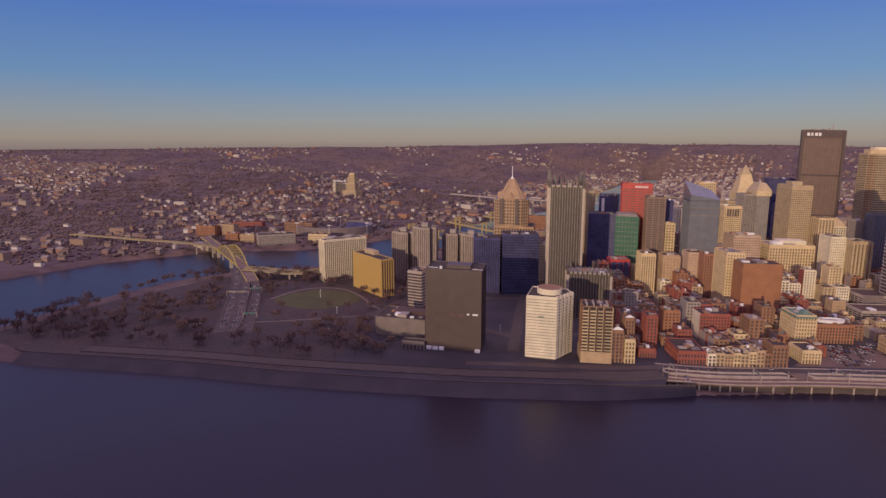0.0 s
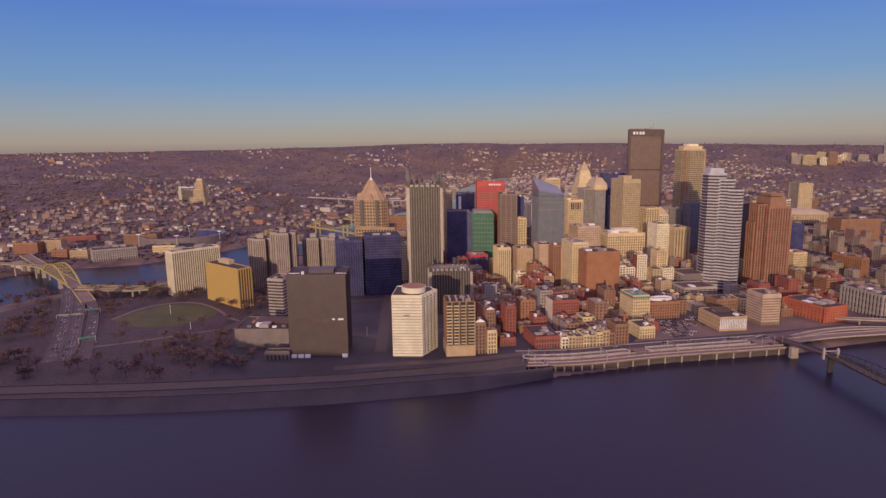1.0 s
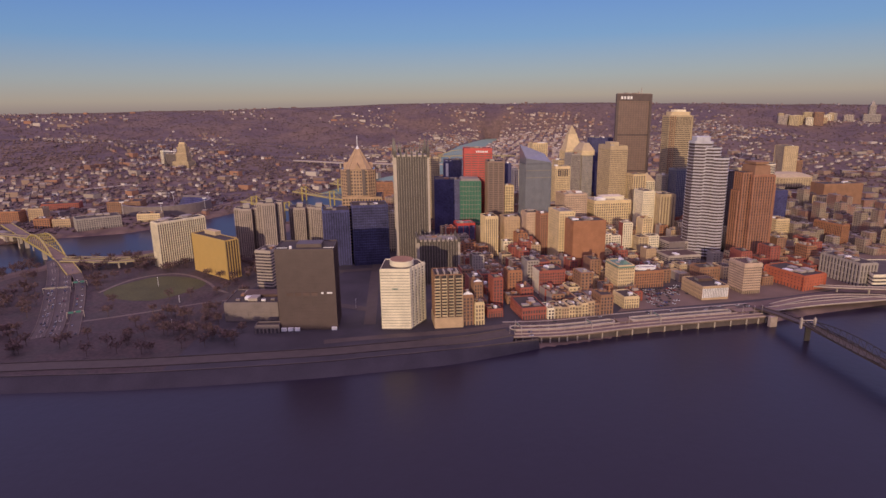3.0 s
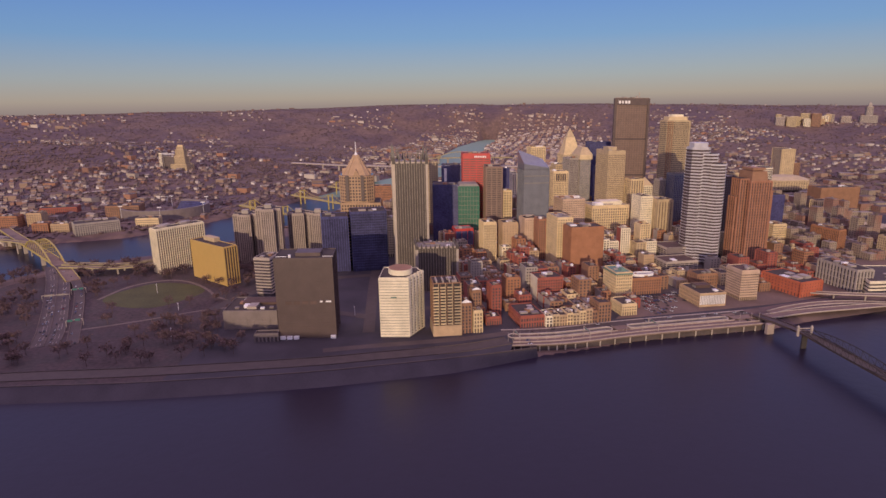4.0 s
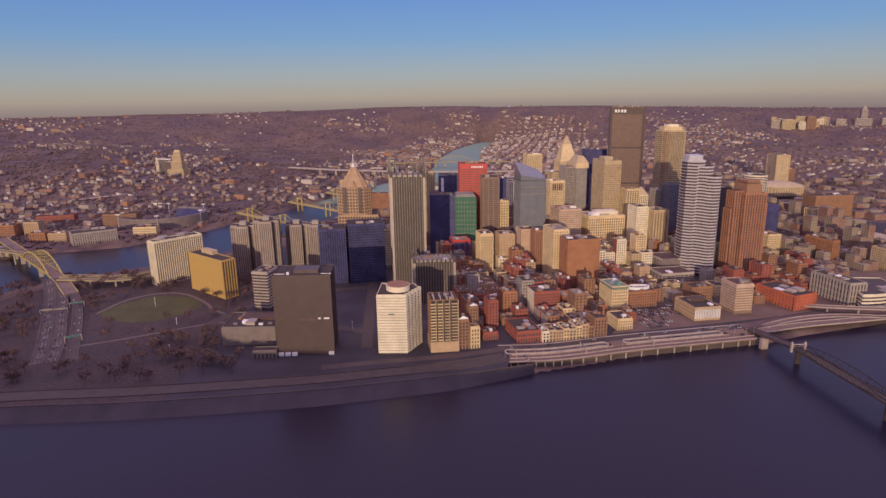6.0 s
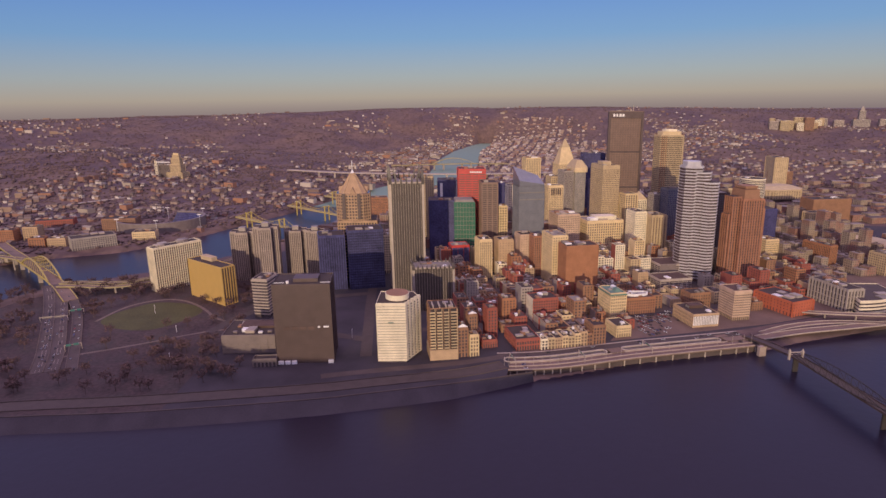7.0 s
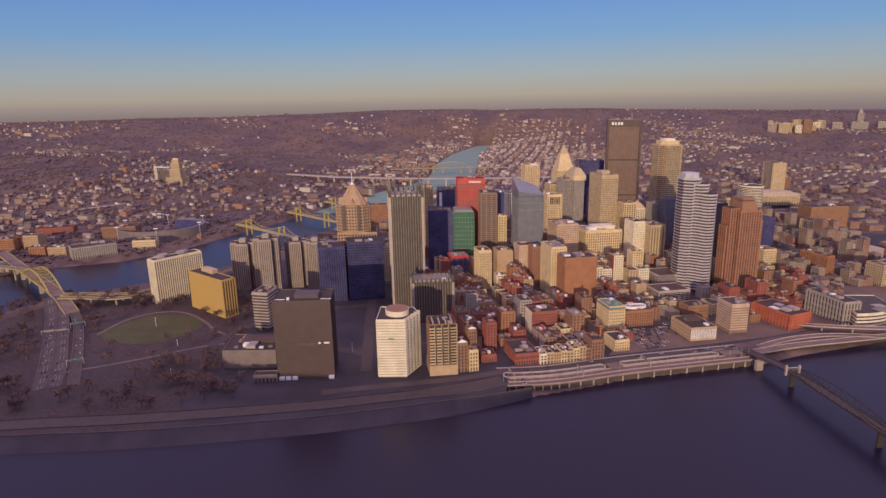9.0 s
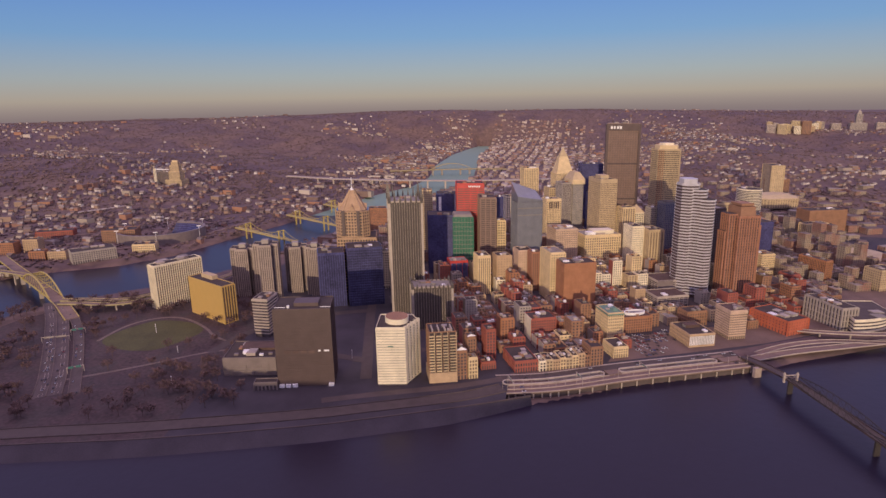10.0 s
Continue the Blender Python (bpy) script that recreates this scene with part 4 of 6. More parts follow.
def oval(rx, ry, turn=35, n=48):
    a = radians(turn)
    return [(cx + rx * math.cos(t) * math.cos(a) - ry * math.sin(t) * math.sin(a), cy + rx * math.cos(t) * math.sin(a) + ry * math.sin(t) * math.cos(a)) for t in np.linspace(0, 2 * math.pi, n, endpoint=False)]


for k in range(7):
    seats, lo, hi = Pile(), oval(50 + k * 6, 40 + k * 5.5), oval(56 + k * 6, 45.5 + k * 5.5)
    n = len(lo)
    z = 2 + k * 3.2
    for i in range(20, 57):
        lo_, hi_ = lo[i % n], hi[i % n]
        seats.v += [(*lo_, -1), (*lo_, z), (*hi_, z), (*hi_, -1)]
    for i in range(36):
        a_ = 4 * i
        seats.f += [(a_ + j, a_ + (j + 1) % 4, a_ + 4 + (j + 1) % 4, a_ + 4 + j) for j in range(4)]
    seats.f += [(3, 2, 1, 0), (144, 145, 146, 147)]
    part("seat_tier", seats, M["blue_glass"] if k < 6 else M["dim_steel"], ob, "navy seat tier" if k < 6 else "grey brown outer wall")
solid(ob, "field", "lawn", oval(49, 39), -1, 0.4)
for i in (2, 10, 18, 26, 34, 42):
    x, y = oval(95, 82)[i]
    q = Pile()
    q.beam((x, y, 0), (x, y, 28), 0.45)
    q.beam((x - 4, y - 1.6, 29), (x + 4, y + 1.6, 29), 0.8, 1.8)
    part("light_tower", q, M["paint_white"], ob, "white light tower")
PLANS.append(oval(97, 84, n=12))

NS = [
    ("pale office block with strip windows", -700, 1018, 74, 34, 40, 22, "grey"), ("orange brick office block", -900, 1075, 44, 24, 8, 24, "orange"), ("tan office block", -850, 1100, 26, 24, 10, 26, "buff"),
    ("buff brick warehouse block", -742, 1186, 66, 40, 12, 26, "brown"), ("cream stepped office block", -634, 1106, 42, 26, 12, 16, "cream"), ("long red brick warehouse", -915, 1225, 72, 34, 20, 14, "brick"),
    ("orange brick row by the river", -795, 1038, 26, 18, 14, 18, "orange"), ("buff brick row by the river", -765, 1046, 30, 18, 14, 16, "buff"),
]
for label, x, y, w, d, turn, h, mat in NS:
    B("office_building", label + " with a flat roof", rect(x, y, w, d, turn), h, mat, band=0.45, bay=4, pier=0.4, units=3)

# ---- the hilltop quarter far to the east ----
hill_rng = random.Random(77)
HILLTOP = [("slender stone university tower on the hill", 2632, 3600, 32, 28, 214, "grey"), ("low wing of the university tower", 2600, 3600, 88, 40, 158, "grey"), ("pale hall on the hill", 2480, 3600, 50, 40, 156, "concrete"), ("tan apartment block on the hill", 2738, 3560, 46, 40, 160, "concrete")]
hill_words = {"dome": "gold", "buff": "buff", "concrete": "pale", "brown": "brown brick", "white": "white", "tan": "tan"}
for k in range(17):
    mat = hill_rng.choice(["dome", "dome", "buff", "concrete", "concrete", "white", "brown", "tan"] if k < 9 else ["concrete", "buff", "brown", "white", "tan"])
    HILLTOP.append((hill_words[mat] + " hospital block crowded on the hill", 2065 + k * 22 + hill_rng.uniform(-12, 12), 3560 + hill_rng.uniform(0, 90), hill_rng.uniform(20, 52), 34, hill_rng.uniform(140, 176) + (10 if k < 5 else 0), mat))
for label, x, y, w, d, top, mat in HILLTOP:
    zb = ground_z(x, y) - 8
    ob = B("hilltop_building", label, rect(x, y, w, d, -20), max(22.0, top - zb), mat, taken=False, z0=zb, units=2, floor=7, band=0.4, bay=8, glass="glass", group="hilltop quarter")
    if "slender" in label:
        q = rect(x, y, w, d, -20)
        solid(ob, "upper_tier", "grey", inset(q, 6), top, top + 14)
        p = Pile()
        p.cone(inset(q, 8), top + 14, top + 30)
        part("spire", p, M["grey"], ob)

# ---- streets, riverside road and bridges ----


def offset_line(line, s):
    """A line moved s metres to its left."""
    out = []
    for i, p in enumerate(line):
        a, b = Vector(line[max(0, i - 1)][:2]), Vector(line[min(len(line) - 1, i + 1)][:2])
        d = (b - a).normalized()
        out.append((p[0] - d.y * s, p[1] + d.x * s) + tuple(p[2:]))
    return out


def ribbon(pile, line, width, z, thick):
    """A strip along a line; the line's own third number, if any, is its height."""
    l, r = offset_line(line, width / 2), offset_line(line, -width / 2)
    k = len(pile.v)
    for i in range(len(line)):
        h = line[i][2] if len(line[i]) > 2 else z
        for p, hh in ((r[i], h), (l[i], h), (l[i], h - thick), (r[i], h - thick)):
            pile.v.append((p[0], p[1], hh))
    n = len(line)
    for i in range(n - 1):
        a, b = k + 4 * i, k + 4 * i + 4
        for j in range(4):
            pile.f.append((a + j, b + j, b + (j + 1) % 4, a + (j + 1) % 4))
    e = k + 4 * (n - 1)
    pile.f += [(k, k + 1, k + 2, k + 3), (e + 3, e + 2, e + 1, e)]


def dense(line, step=12.0):
    out = []
    for p, q in zip(line, line[1:]):
        n = max(1, int(math.hypot(q[0] - p[0], q[1] - p[1]) / step))
        out += [tuple(a + (b - a) * k / n for a, b in zip(p, q)) for k in range(n)]
    return out + [tuple(line[-1])]


def curved(line, rounds=2):
    """Corners of a line rounded off."""
    for _ in range(rounds):
        out = [line[0]]
        for p, q in zip(line, line[1:]):
            out += [tuple(a * 0.75 + b * 0.25 for a, b in zip(p, q)), tuple(a * 0.25 + b * 0.75 for a, b in zip(p, q))]
        line = out + [line[-1]]
    return line


def strip(name, label, line, width, z, thick, mat, category="road", kind="structure"):
    p = Pile()
    ribbon(p, line, width, z, thick)
    return tagged(new(name, p.mesh(name, M[mat])), label, category, kind=kind)


# paving colour darkened towards violet to deepen the shade between towers
M["downtown"] = material("shaded_city_paving", (0.052, 0.042, 0.048), spread=0.45, scale=0.03)
# park soil and grass, with the hill's shade mixed into the colour
M["park"] = material("shaded_winter_park", (0.076, 0.048, 0.044), spread=0.6, scale=0.03, fine=0.25, second=(0.052, 0.038, 0.034))
M["lane"] = material("worn_concrete_road", (0.205, 0.138, 0.102), spread=0.3, scale=0.05)
M["old_road"] = material("old_brown_road", (0.10, 0.073, 0.062), spread=0.35, scale=0.05)
M["worn_path"] = material("worn_gravel_path", (0.17, 0.125, 0.10), spread=0.3)
M["old_concrete"] = material("stained_concrete", (0.36, 0.275, 0.225), spread=0.3)
quay = curved([(60, 546), (100, 549)] + [(x, bank_y(x) + (4 if x < 150 else 0)) for x in (137, 207, 290, 372)])
road_deck = thing("riverside_deck", "pale concrete riverside road deck on piers", "road", kind="structure")
p = Pile()
ribbon(p, offset_line(quay, 8.5), 17, -1.2, 1.2)
part("deck", p, M["lane"], road_deck)
for s_ in (0.3, 8.5, 16.7):
    p = Pile()
    ribbon(p, offset_line(quay, s_), 0.6, 0.0, 1.3)
    part("barrier", p, M["old_concrete"], road_deck)
for k, (x, y) in enumerate(dense(offset_line(quay, 1.2), 13)):
    p = Pile()
    p.prism(ring(x, y, 0.9, 8), -14, -2.3)
    part("pier", p, M["concrete"], road_deck)
p = Pile()
ribbon(p, offset_line(quay, 2.6), 1.0, -3.4, 7.5)
part("river_wall", p, M["old_road"], road_deck)


def along(s_, x0, x1):
    return [p for p in dense(offset_line(quay, s_), 5) if x0 <= p[0] <= x1]


def trench(x0, x1):
    """A sunken ramp road inside one pale wall with rounded ends."""
    low, near, far_ = along(22, x0, x1), along(17.8, x0, x1), along(27.2, x0, x1)
    strip("trench_road", "lower ramp road between retaining walls", low, 8.5, -4.2, 1.0, "asphalt")
    loop = list(near)
    for a_, b_ in ((near[-1], far_[-1]), (far_[0], near[0])):
        c_, v_ = (Vector(a_) + Vector(b_)) / 2, (Vector(a_) - Vector(b_)) / 2
        o_ = Vector((-v_.y, v_.x))
        loop += [tuple(c_ + v_ * math.cos(k * math.pi / 8) + o_ * math.sin(k * math.pi / 8)) for k in range(1, 8)]
        if a_ == near[-1]:
            loop += far_[::-1]
    strip("retaining_wall", "pale concrete retaining wall round the sunken ramp", loop + [loop[0], loop[1]], 1.5, 0.9, 9, "concrete", "wall")


for x0, x1 in ((66, 180), (206, 330)):
    trench(x0, x1)
for x0, x1 in ((184, 203), (334, 380)):
    line_ = along(22.4, x0, x1)
    if len(line_) > 1:
        strip("crossing", "worn concrete street crossing to the riverside road", line_, 12, 0.05, 4, "lane")
strip("boulevard", "asphalt boulevard along the waterfront", offset_line(quay, 33.5), 11.5, 0.12, 3, "asphalt")
strip("pavement", "pale concrete pavement beside the boulevard", offset_line(quay, 40.3), 2.0, 0.27, 3, "concrete", "pavement")
ramp_mid = curved([(205, 603, -4.0), (250, 617, -2.0), (300, 630, -0.2), (345, 642, 0.3)])
strip("ramp", "pale concrete ramp climbing to the street", ramp_mid, 6.0, 0, 1.0, "lane")
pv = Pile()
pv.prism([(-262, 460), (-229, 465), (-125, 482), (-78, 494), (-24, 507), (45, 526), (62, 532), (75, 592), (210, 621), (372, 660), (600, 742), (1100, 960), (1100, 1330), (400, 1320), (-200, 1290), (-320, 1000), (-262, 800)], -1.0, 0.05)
tagged(new("pavement", pv.mesh("pavement", M["downtown"])), "paving between the downtown buildings, darkened for shade", "pavement", kind="structure")
# this sheet carries the park's shade in its darker colour
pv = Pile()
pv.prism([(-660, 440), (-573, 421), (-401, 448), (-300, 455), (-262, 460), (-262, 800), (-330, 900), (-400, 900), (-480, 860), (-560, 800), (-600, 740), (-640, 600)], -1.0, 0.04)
tagged(new("park_ground", pv.mesh("park_ground", M["park"])), "winter grass and bare soil of the park, darkened for shade", "ground", kind="structure")
# west of the cream tower the shore road runs on in the shade of the hill
west = curved([(62, 557), (20, 538), (-30, 526), (-78, 515), (-125, 503), (-230, 486), (-302, 475), (-401, 466), (-520, 446)])
strip("shore_road", "asphalt shore road along the river", west, 17, 0.15, 2, "asphalt")
strip("shore_road", "worn road in front of the apartment towers", curved([(64, 578), (20, 562), (-30, 551), (-84, 540), (-130, 528)]), 10, 0.16, 2, "old_road")
for s_ in (-8.8, 8.8):
    strip("barrier", "low stained concrete barrier along the shore road", dense(offset_line(west, s_), 8), 0.4, 1.0, 1.6, "old_road", "barrier")
edge = dense(curved([(90, 541), (45, 526), (-24, 507), (-78, 494), (-125, 482), (-229, 465), (-300, 455), (-401, 448), (-573, 421)]), 8)
strip("river_wall", "dark stained coping along the river wall", edge, 1.2, 0.5, 2.5, "old_road", "wall")
# the bank takes the same shade-darkened colour as the paving
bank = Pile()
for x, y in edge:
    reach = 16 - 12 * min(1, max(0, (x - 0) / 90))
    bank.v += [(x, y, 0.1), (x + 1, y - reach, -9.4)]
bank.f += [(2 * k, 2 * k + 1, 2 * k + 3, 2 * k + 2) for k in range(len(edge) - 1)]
tagged(new("river_bank", bank.mesh("river_bank", M["downtown"])), "sloping river bank below the shore road, darkened for shade", "river bank", kind="structure")
for zi, poly in enumerate(([(-90, 576), (-96, 640), (-108, 760), (-116, 900)], [(-215, 640), (-150, 640), (-90, 620)], [(-290, 640), (-270, 700), (-215, 760), (-110, 790)])):
    strip("street", "asphalt city street in shade", curved(poly), 13, 0.14 + 0.05 * zi, 0.3, "asphalt")


def grid_point(u, v):
    a = radians(GRID)
    return (u * math.cos(a) - v * math.sin(a), 600 + u * math.sin(a) + v * math.cos(a))


for u in (53, 118, 196, 252, 330, 432, 545):
    strip("street", "asphalt city street between blocks", [grid_point(u, 0), grid_point(u, 300), grid_point(u, 640)], 12, 0.08, 0.5, "asphalt")
for v in (58, 122, 190, 262, 350, 430, 520):
    strip("street", "asphalt cross street between blocks", [grid_point(-30, v), grid_point(300, v), grid_point(640, v)], 11, 0.11, 0.5, "asphalt")
lot = Pile()
# brown asphalt, made lighter and warmer in colour to read as sunlit
M["lot"] = material("sunlit_brown_asphalt", (0.165, 0.108, 0.080), spread=0.35, scale=0.04)
lot.prism([(196, 622), (300, 648), (420, 680), (520, 716), (470, 760), (306, 716), (246, 698)], -1, 0.2)
tagged(new("parking_lot", lot.mesh("parking_lot", M["lot"])), "asphalt parking lot full of cars", "parking lot", kind="structure")

# second sheet of the sun-lightened asphalt colour
lot = Pile()
lot.prism([(430, 690), (520, 722), (720, 772), (800, 900), (640, 900), (560, 850), (476, 764)], -1, 0.23)
tagged(new("parking_lot", lot.mesh("parking_lot", M["lot"])), "brown asphalt yards beside the ramps, lightened for sun", "parking lot", kind="structure")
# ramps and curves at the east end
for label, line, w in (
    ("curving highway ramp at street level", [(392, 648, 0.4), (430, 668, 0.4), (470, 682, 0.4), (520, 690, 0.4), (600, 680, 0.6), (700, 700, 1)], 9),
    ("outer highway lanes along the shore", [(380, 634, 0.3), (440, 655, 0.3), (520, 672, 0.3), (640, 700, 0.3), (800, 760, 0.5)], 12),
    ("raised curving highway ramp with pale edge", [(455, 735, 2), (485, 712, 5), (520, 698, 8), (580, 690, 9), (660, 700, 9), (800, 745, 9)], 9),
):
    line = dense(curved(line), 9)
    ob = thing("highway_ramp", label, "road", kind="structure")
    p = Pile()
    ribbon(p, line, w, 0, 1.1)
    part("deck", p, M["lane"], ob)
    for s_ in (-w / 2, w / 2):
        p = Pile()
        ribbon(p, [(a, b, c + 0.9) for a, b, c in offset_line(line, s_)], 0.5, 0, 1.4)
        part("barrier", p, M["concrete"], ob)
    for k in range(2, len(line) - 1, 3):
        if line[k][2] > 3:
            p = Pile()
            p.prism(ring(line[k][0], line[k][1], 1.1, 8), -2, line[k][2] - 1)
            part("pier", p, M["concrete"], ob)


def lens_bridge():
    """An iron bridge of lens-shaped trusses with stone portals."""
    ob = thing("truss_bridge", "dark iron bridge of lens-shaped trusses", "bridge")
    line = [(368, 640, 0.5), (376, 606, 5), (383, 565, 8.5), (392, 470, 9), (404, 340, 9), (416, 210, 9), (430, 60, 8)]
    p = Pile()
    ribbon(p, dense(line, 20), 12, 0, 1.2)
    part("deck", p, M["asphalt"], ob)
    for s_ in (-5.9, 5.9):
        q = Pile()
        ribbon(q, [(a, b, c + 1.1) for a, b, c in offset_line(dense(line, 20), s_)], 0.4, 0, 1.3)
        part("railing", q, M["dark_steel"], ob)
    spans = [((383, 563), (394, 452)), ((394, 452), (405, 332)), ((405, 332), (417, 205))]
    for a, b in spans:
        a, b = Vector(a), Vector(b)
        d = (b - a).normalized()
        n = Vector((-d.y, d.x))
        for s_ in (-6.9, 6.9):
            ups, dns = [], []
            for k in range(15):
                f = k / 14
                c = a + (b - a) * f + n * s_
                lift = 1 - (2 * f - 1) ** 2
                ups.append((c.x, c.y, 12.5 + 5.5 * lift))
                dns.append((c.x, c.y, 12.5 - 3 * lift - 0.01))
            for word, line_, thick in (("upper_chord", ups, 0.7), ("lower_chord", dns, 0.6)):
                q = Pile()
                q.rail(line_, thick)
                part(word, q, M["near_black"], ob)
            for k in range(1, 14):
                q = Pile()
                q.beam(ups[k], dns[k], 0.3)
                part("post", q, M["near_black"], ob)
                q = Pile()
                q.beam(ups[k - 1], dns[k], 0.25)
                part("diagonal", q, M["near_black"], ob)
    for x, y in ((383, 565), (394, 452), (405, 332), (417, 205)):
        q = Pile()
        q.prism(rect(x - 3, y - 0.8, 6, 1.6, 6), -18, 6)
        part("stone_pier", q, M["near_black"], ob)
    for x, y in ((380, 562), (416, 212)):
        q = Pile()
        for s_ in (-7.2, 7.2):
            q.prism(rect(x + s_ - 0.9, y - 0.9, 1.8, 1.8, 6), 6, 16)
            q.cone(rect(x + s_ - 1.2, y - 1.2, 2.4, 2.4, 6), 16, 19)
        q.beam((x - 7.2, y - 0.8, 15.0), (x + 7.2, y + 0.8, 15.0), 0.8)
        q.beam((x - 7.2, y - 0.8, 12.6), (x + 7.2, y + 0.8, 12.6), 0.4)
        part("portal", q, M["concrete"], ob, "pale portal with twin turrets")
    q = Pile()
    q.prism(rect(364, 602, 9, 4, 12), -14, 2.6)
    part("abutment", q, M["old_concrete"], ob)


lens_bridge()


def tied_arch(label, line, a, b, rise, width, mat, hangers=12, low=8.0):
    """A bridge with two braced arches over its deck between a and b."""
    ob = thing("arch_bridge", label, "bridge")
    p = Pile()
    ribbon(p, dense(line, 20), width, 0, 2.2)
    part("deck", p, M["lane"], ob)
    for s_ in (-width / 2, width / 2):
        q = Pile()
        ribbon(q, [(x, y, z + 1.0) for x, y, z in offset_line(dense(line, 20), s_)], 0.8, 0, 3.0)
        part("side_girder", q, M[mat], ob)
    a, b = Vector(a), Vector(b)
    d = (b - a).normalized()
    n = Vector((-d.y, d.x, 0)).normalized()
    pts = {}
    for s_ in (-width / 2, width / 2):
        q, h = Pile(), Pile()
        prev = None
        for k in range(hangers + 1):
            f = k / hangers
            c = a + (b - a) * f + n * s_
            top = Vector((c.x, c.y, c.z + rise * (1 - (2 * f - 1) ** 2)))
            pts[(s_ > 0, k)] = top
            if 0 < k < hangers:
                h.beam((c.x, c.y, c.z), top, 0.5)
            prev = top
        q.rail([pts[(s_ > 0, k)] for k in range(hangers + 1)], 1.8)
        arch = part("arch", q, M[mat], ob)
        part("hanger", h, M[mat], arch, kind="stuff")
    q = Pile()
    for k in range(2, hangers - 1):
        q.beam(pts[(True, k)], pts[(False, k)], 0.8)
        q.beam(pts[(True, k)], pts[(False, k + 1)], 0.5)
    part("cross_bracing", q, M[mat], ob, kind="stuff")
    for x, y, z in dense(line, 42)[1:-1]:
        if river_gap(x, y) > -60:
            q = Pile()
            q.prism(rect(x - 3, y - 3, 6, 6, 35), -14, z - 2.1)
            part("pier", q, M["concrete"], ob)
    return ob


tied_arch("yellow double-deck tied arch bridge over the river", [(-520, 735, 6), (-565, 782, 10), (-600, 815, 12), (-690, 893, 13), (-760, 955, 12), (-850, 1040, 8)], (-588, 804, 12), (-694, 896, 13), 20, 17, "yellow_steel")
M["pale_yellow"] = material("faded_yellow_paint", (0.34, 0.275, 0.14))
for line, w, mat in (
    ([(-566, 778, 12), (-540, 782, 11), (-490, 779, 10), (-450, 800, 10), (-405, 860, 10), (-370, 940, 9), (-340, 1040, 6)], 9, "lane"),
    ([(-572, 792, 12), (-540, 800, 11), (-490, 797, 10), (-455, 822, 10), (-420, 880, 10)], 8, "lane"),
    ([(-700, 906, 14), (-760, 930, 13), (-830, 945, 12), (-950, 950, 10), (-1150, 980, 6)], 10, "lane"),
):
    line = dense(curved(line), 12)
    ob = thing("highway_ramp", "curving elevated highway ramp with yellow girders", "road", kind="structure")
    p = Pile()
    ribbon(p, line, w, 0, 1.0)
    part("deck", p, M[mat], ob)
    for s_ in (-w / 2, w / 2):
        p = Pile()
        ribbon(p, [(a, b, c + 0.9) for a, b, c in offset_line(line, s_)], 0.7, 0, 2.2)
        part("girder", p, M["pale_yellow"], ob)
    for k in range(1, len(line), 3):
        p = Pile()
        p.prism(ring(line[k][0], line[k][1], 1.3, 8), -14, line[k][2] - 0.9)
        part("pier", p, M["concrete"], ob)
HIGHWAYS = [
    [(-418, 532, 0.3), (-439, 574, 0.4), (-492, 659, 1), (-540, 735, 5), (-578, 786, 11)],
    [(-392, 536, 0.3), (-418, 582, 0.4), (-463, 659, 0.8), (-500, 716, 3), (-545, 768, 8)],
]
for line, wide in zip(HIGHWAYS, (27, 11)):
    line = dense(curved(line), 10)
    ob = thing("highway", "worn concrete highway through the park", "road", kind="structure")
    p = Pile()
    ribbon(p, line, wide, 0, 1.6)
    part("deck", p, M["old_road"], ob)
    for s_ in (-wide / 2, 0.8, wide / 2) if wide > 20 else (-wide / 2, wide / 2):
        p = Pile()
        ribbon(p, [(a, b, c + 0.8) for a, b, c in offset_line(line, s_)], 0.6, 0, 1.6)
        part("barrier", p, M["worn_path"], ob)
    for s_ in (-9.6, -6.2, 4.4, 7.8) if wide > 20 else ():
        for k in range(1, len(line) - 2, 2):
            p = Pile()
            ribbon(p, [(a, b, c + 0.03) for a, b, c in offset_line(line, s_)[k:k + 2]], 0.35, 0, 0.02)
            part("lane_mark", p, M["concrete"], ob)
M["sign_green"] = material("green_road_sign", (0.04, 0.14, 0.11), rough=0.5)
for x, y, w, col in ((-498, 668, 30, "roof_light"), (-421, 586, 14, "sign_green"), (-486, 694, 14, "sign_green")):
    ob = thing("sign_gantry", "steel sign gantry over the highway", "road sign")
    q = Pile()
    q.beam((x - w / 2, y - 4, 0), (x - w / 2, y - 4, 8), 0.5)
    q.beam((x + w / 2, y + 4, 0), (x + w / 2, y + 4, 8), 0.5)
    q.beam((x - w / 2, y - 4, 7.6), (x + w / 2, y + 4, 7.6), 0.6)
    part("frame", q, M["concrete"], ob)
    for k in (-1, 1):
        q = Pile()
        q.box(Vector((x + k * w * 0.22 - w * 0.18, y + k * 1.8 - 1.6)), Vector((0.92, 0.36)).normalized(), w * 0.36, Vector((0.36, -0.92)), 0.4, 6.2, 8.6)
        part("sign_panel", q, M[col], ob)

# the lawn and paths of the park
lawn = Pile()
lawn.prism([(-386 + 56 * math.cos(a) + 6 * math.sin(3 * a), 694 + 50 * math.sin(a)) for a in np.linspace(0, 2 * math.pi, 40, endpoint=False)], -1, 0.14)
tagged(new("lawn", lawn.mesh("lawn", M["lawn"])), "oval green winter lawn in the park", "lawn", kind="structure")
for line in ([(-448, 672), (-440, 728), (-408, 756), (-372, 756), (-326, 718), (-306, 690), (-275, 670)], [(-440, 560), (-360, 600), (-300, 640), (-270, 650)]):
    strip("park_path", "worn brown path through the park", curved(line, 3), 4, 0.2, 0.6, "worn_path", "path")


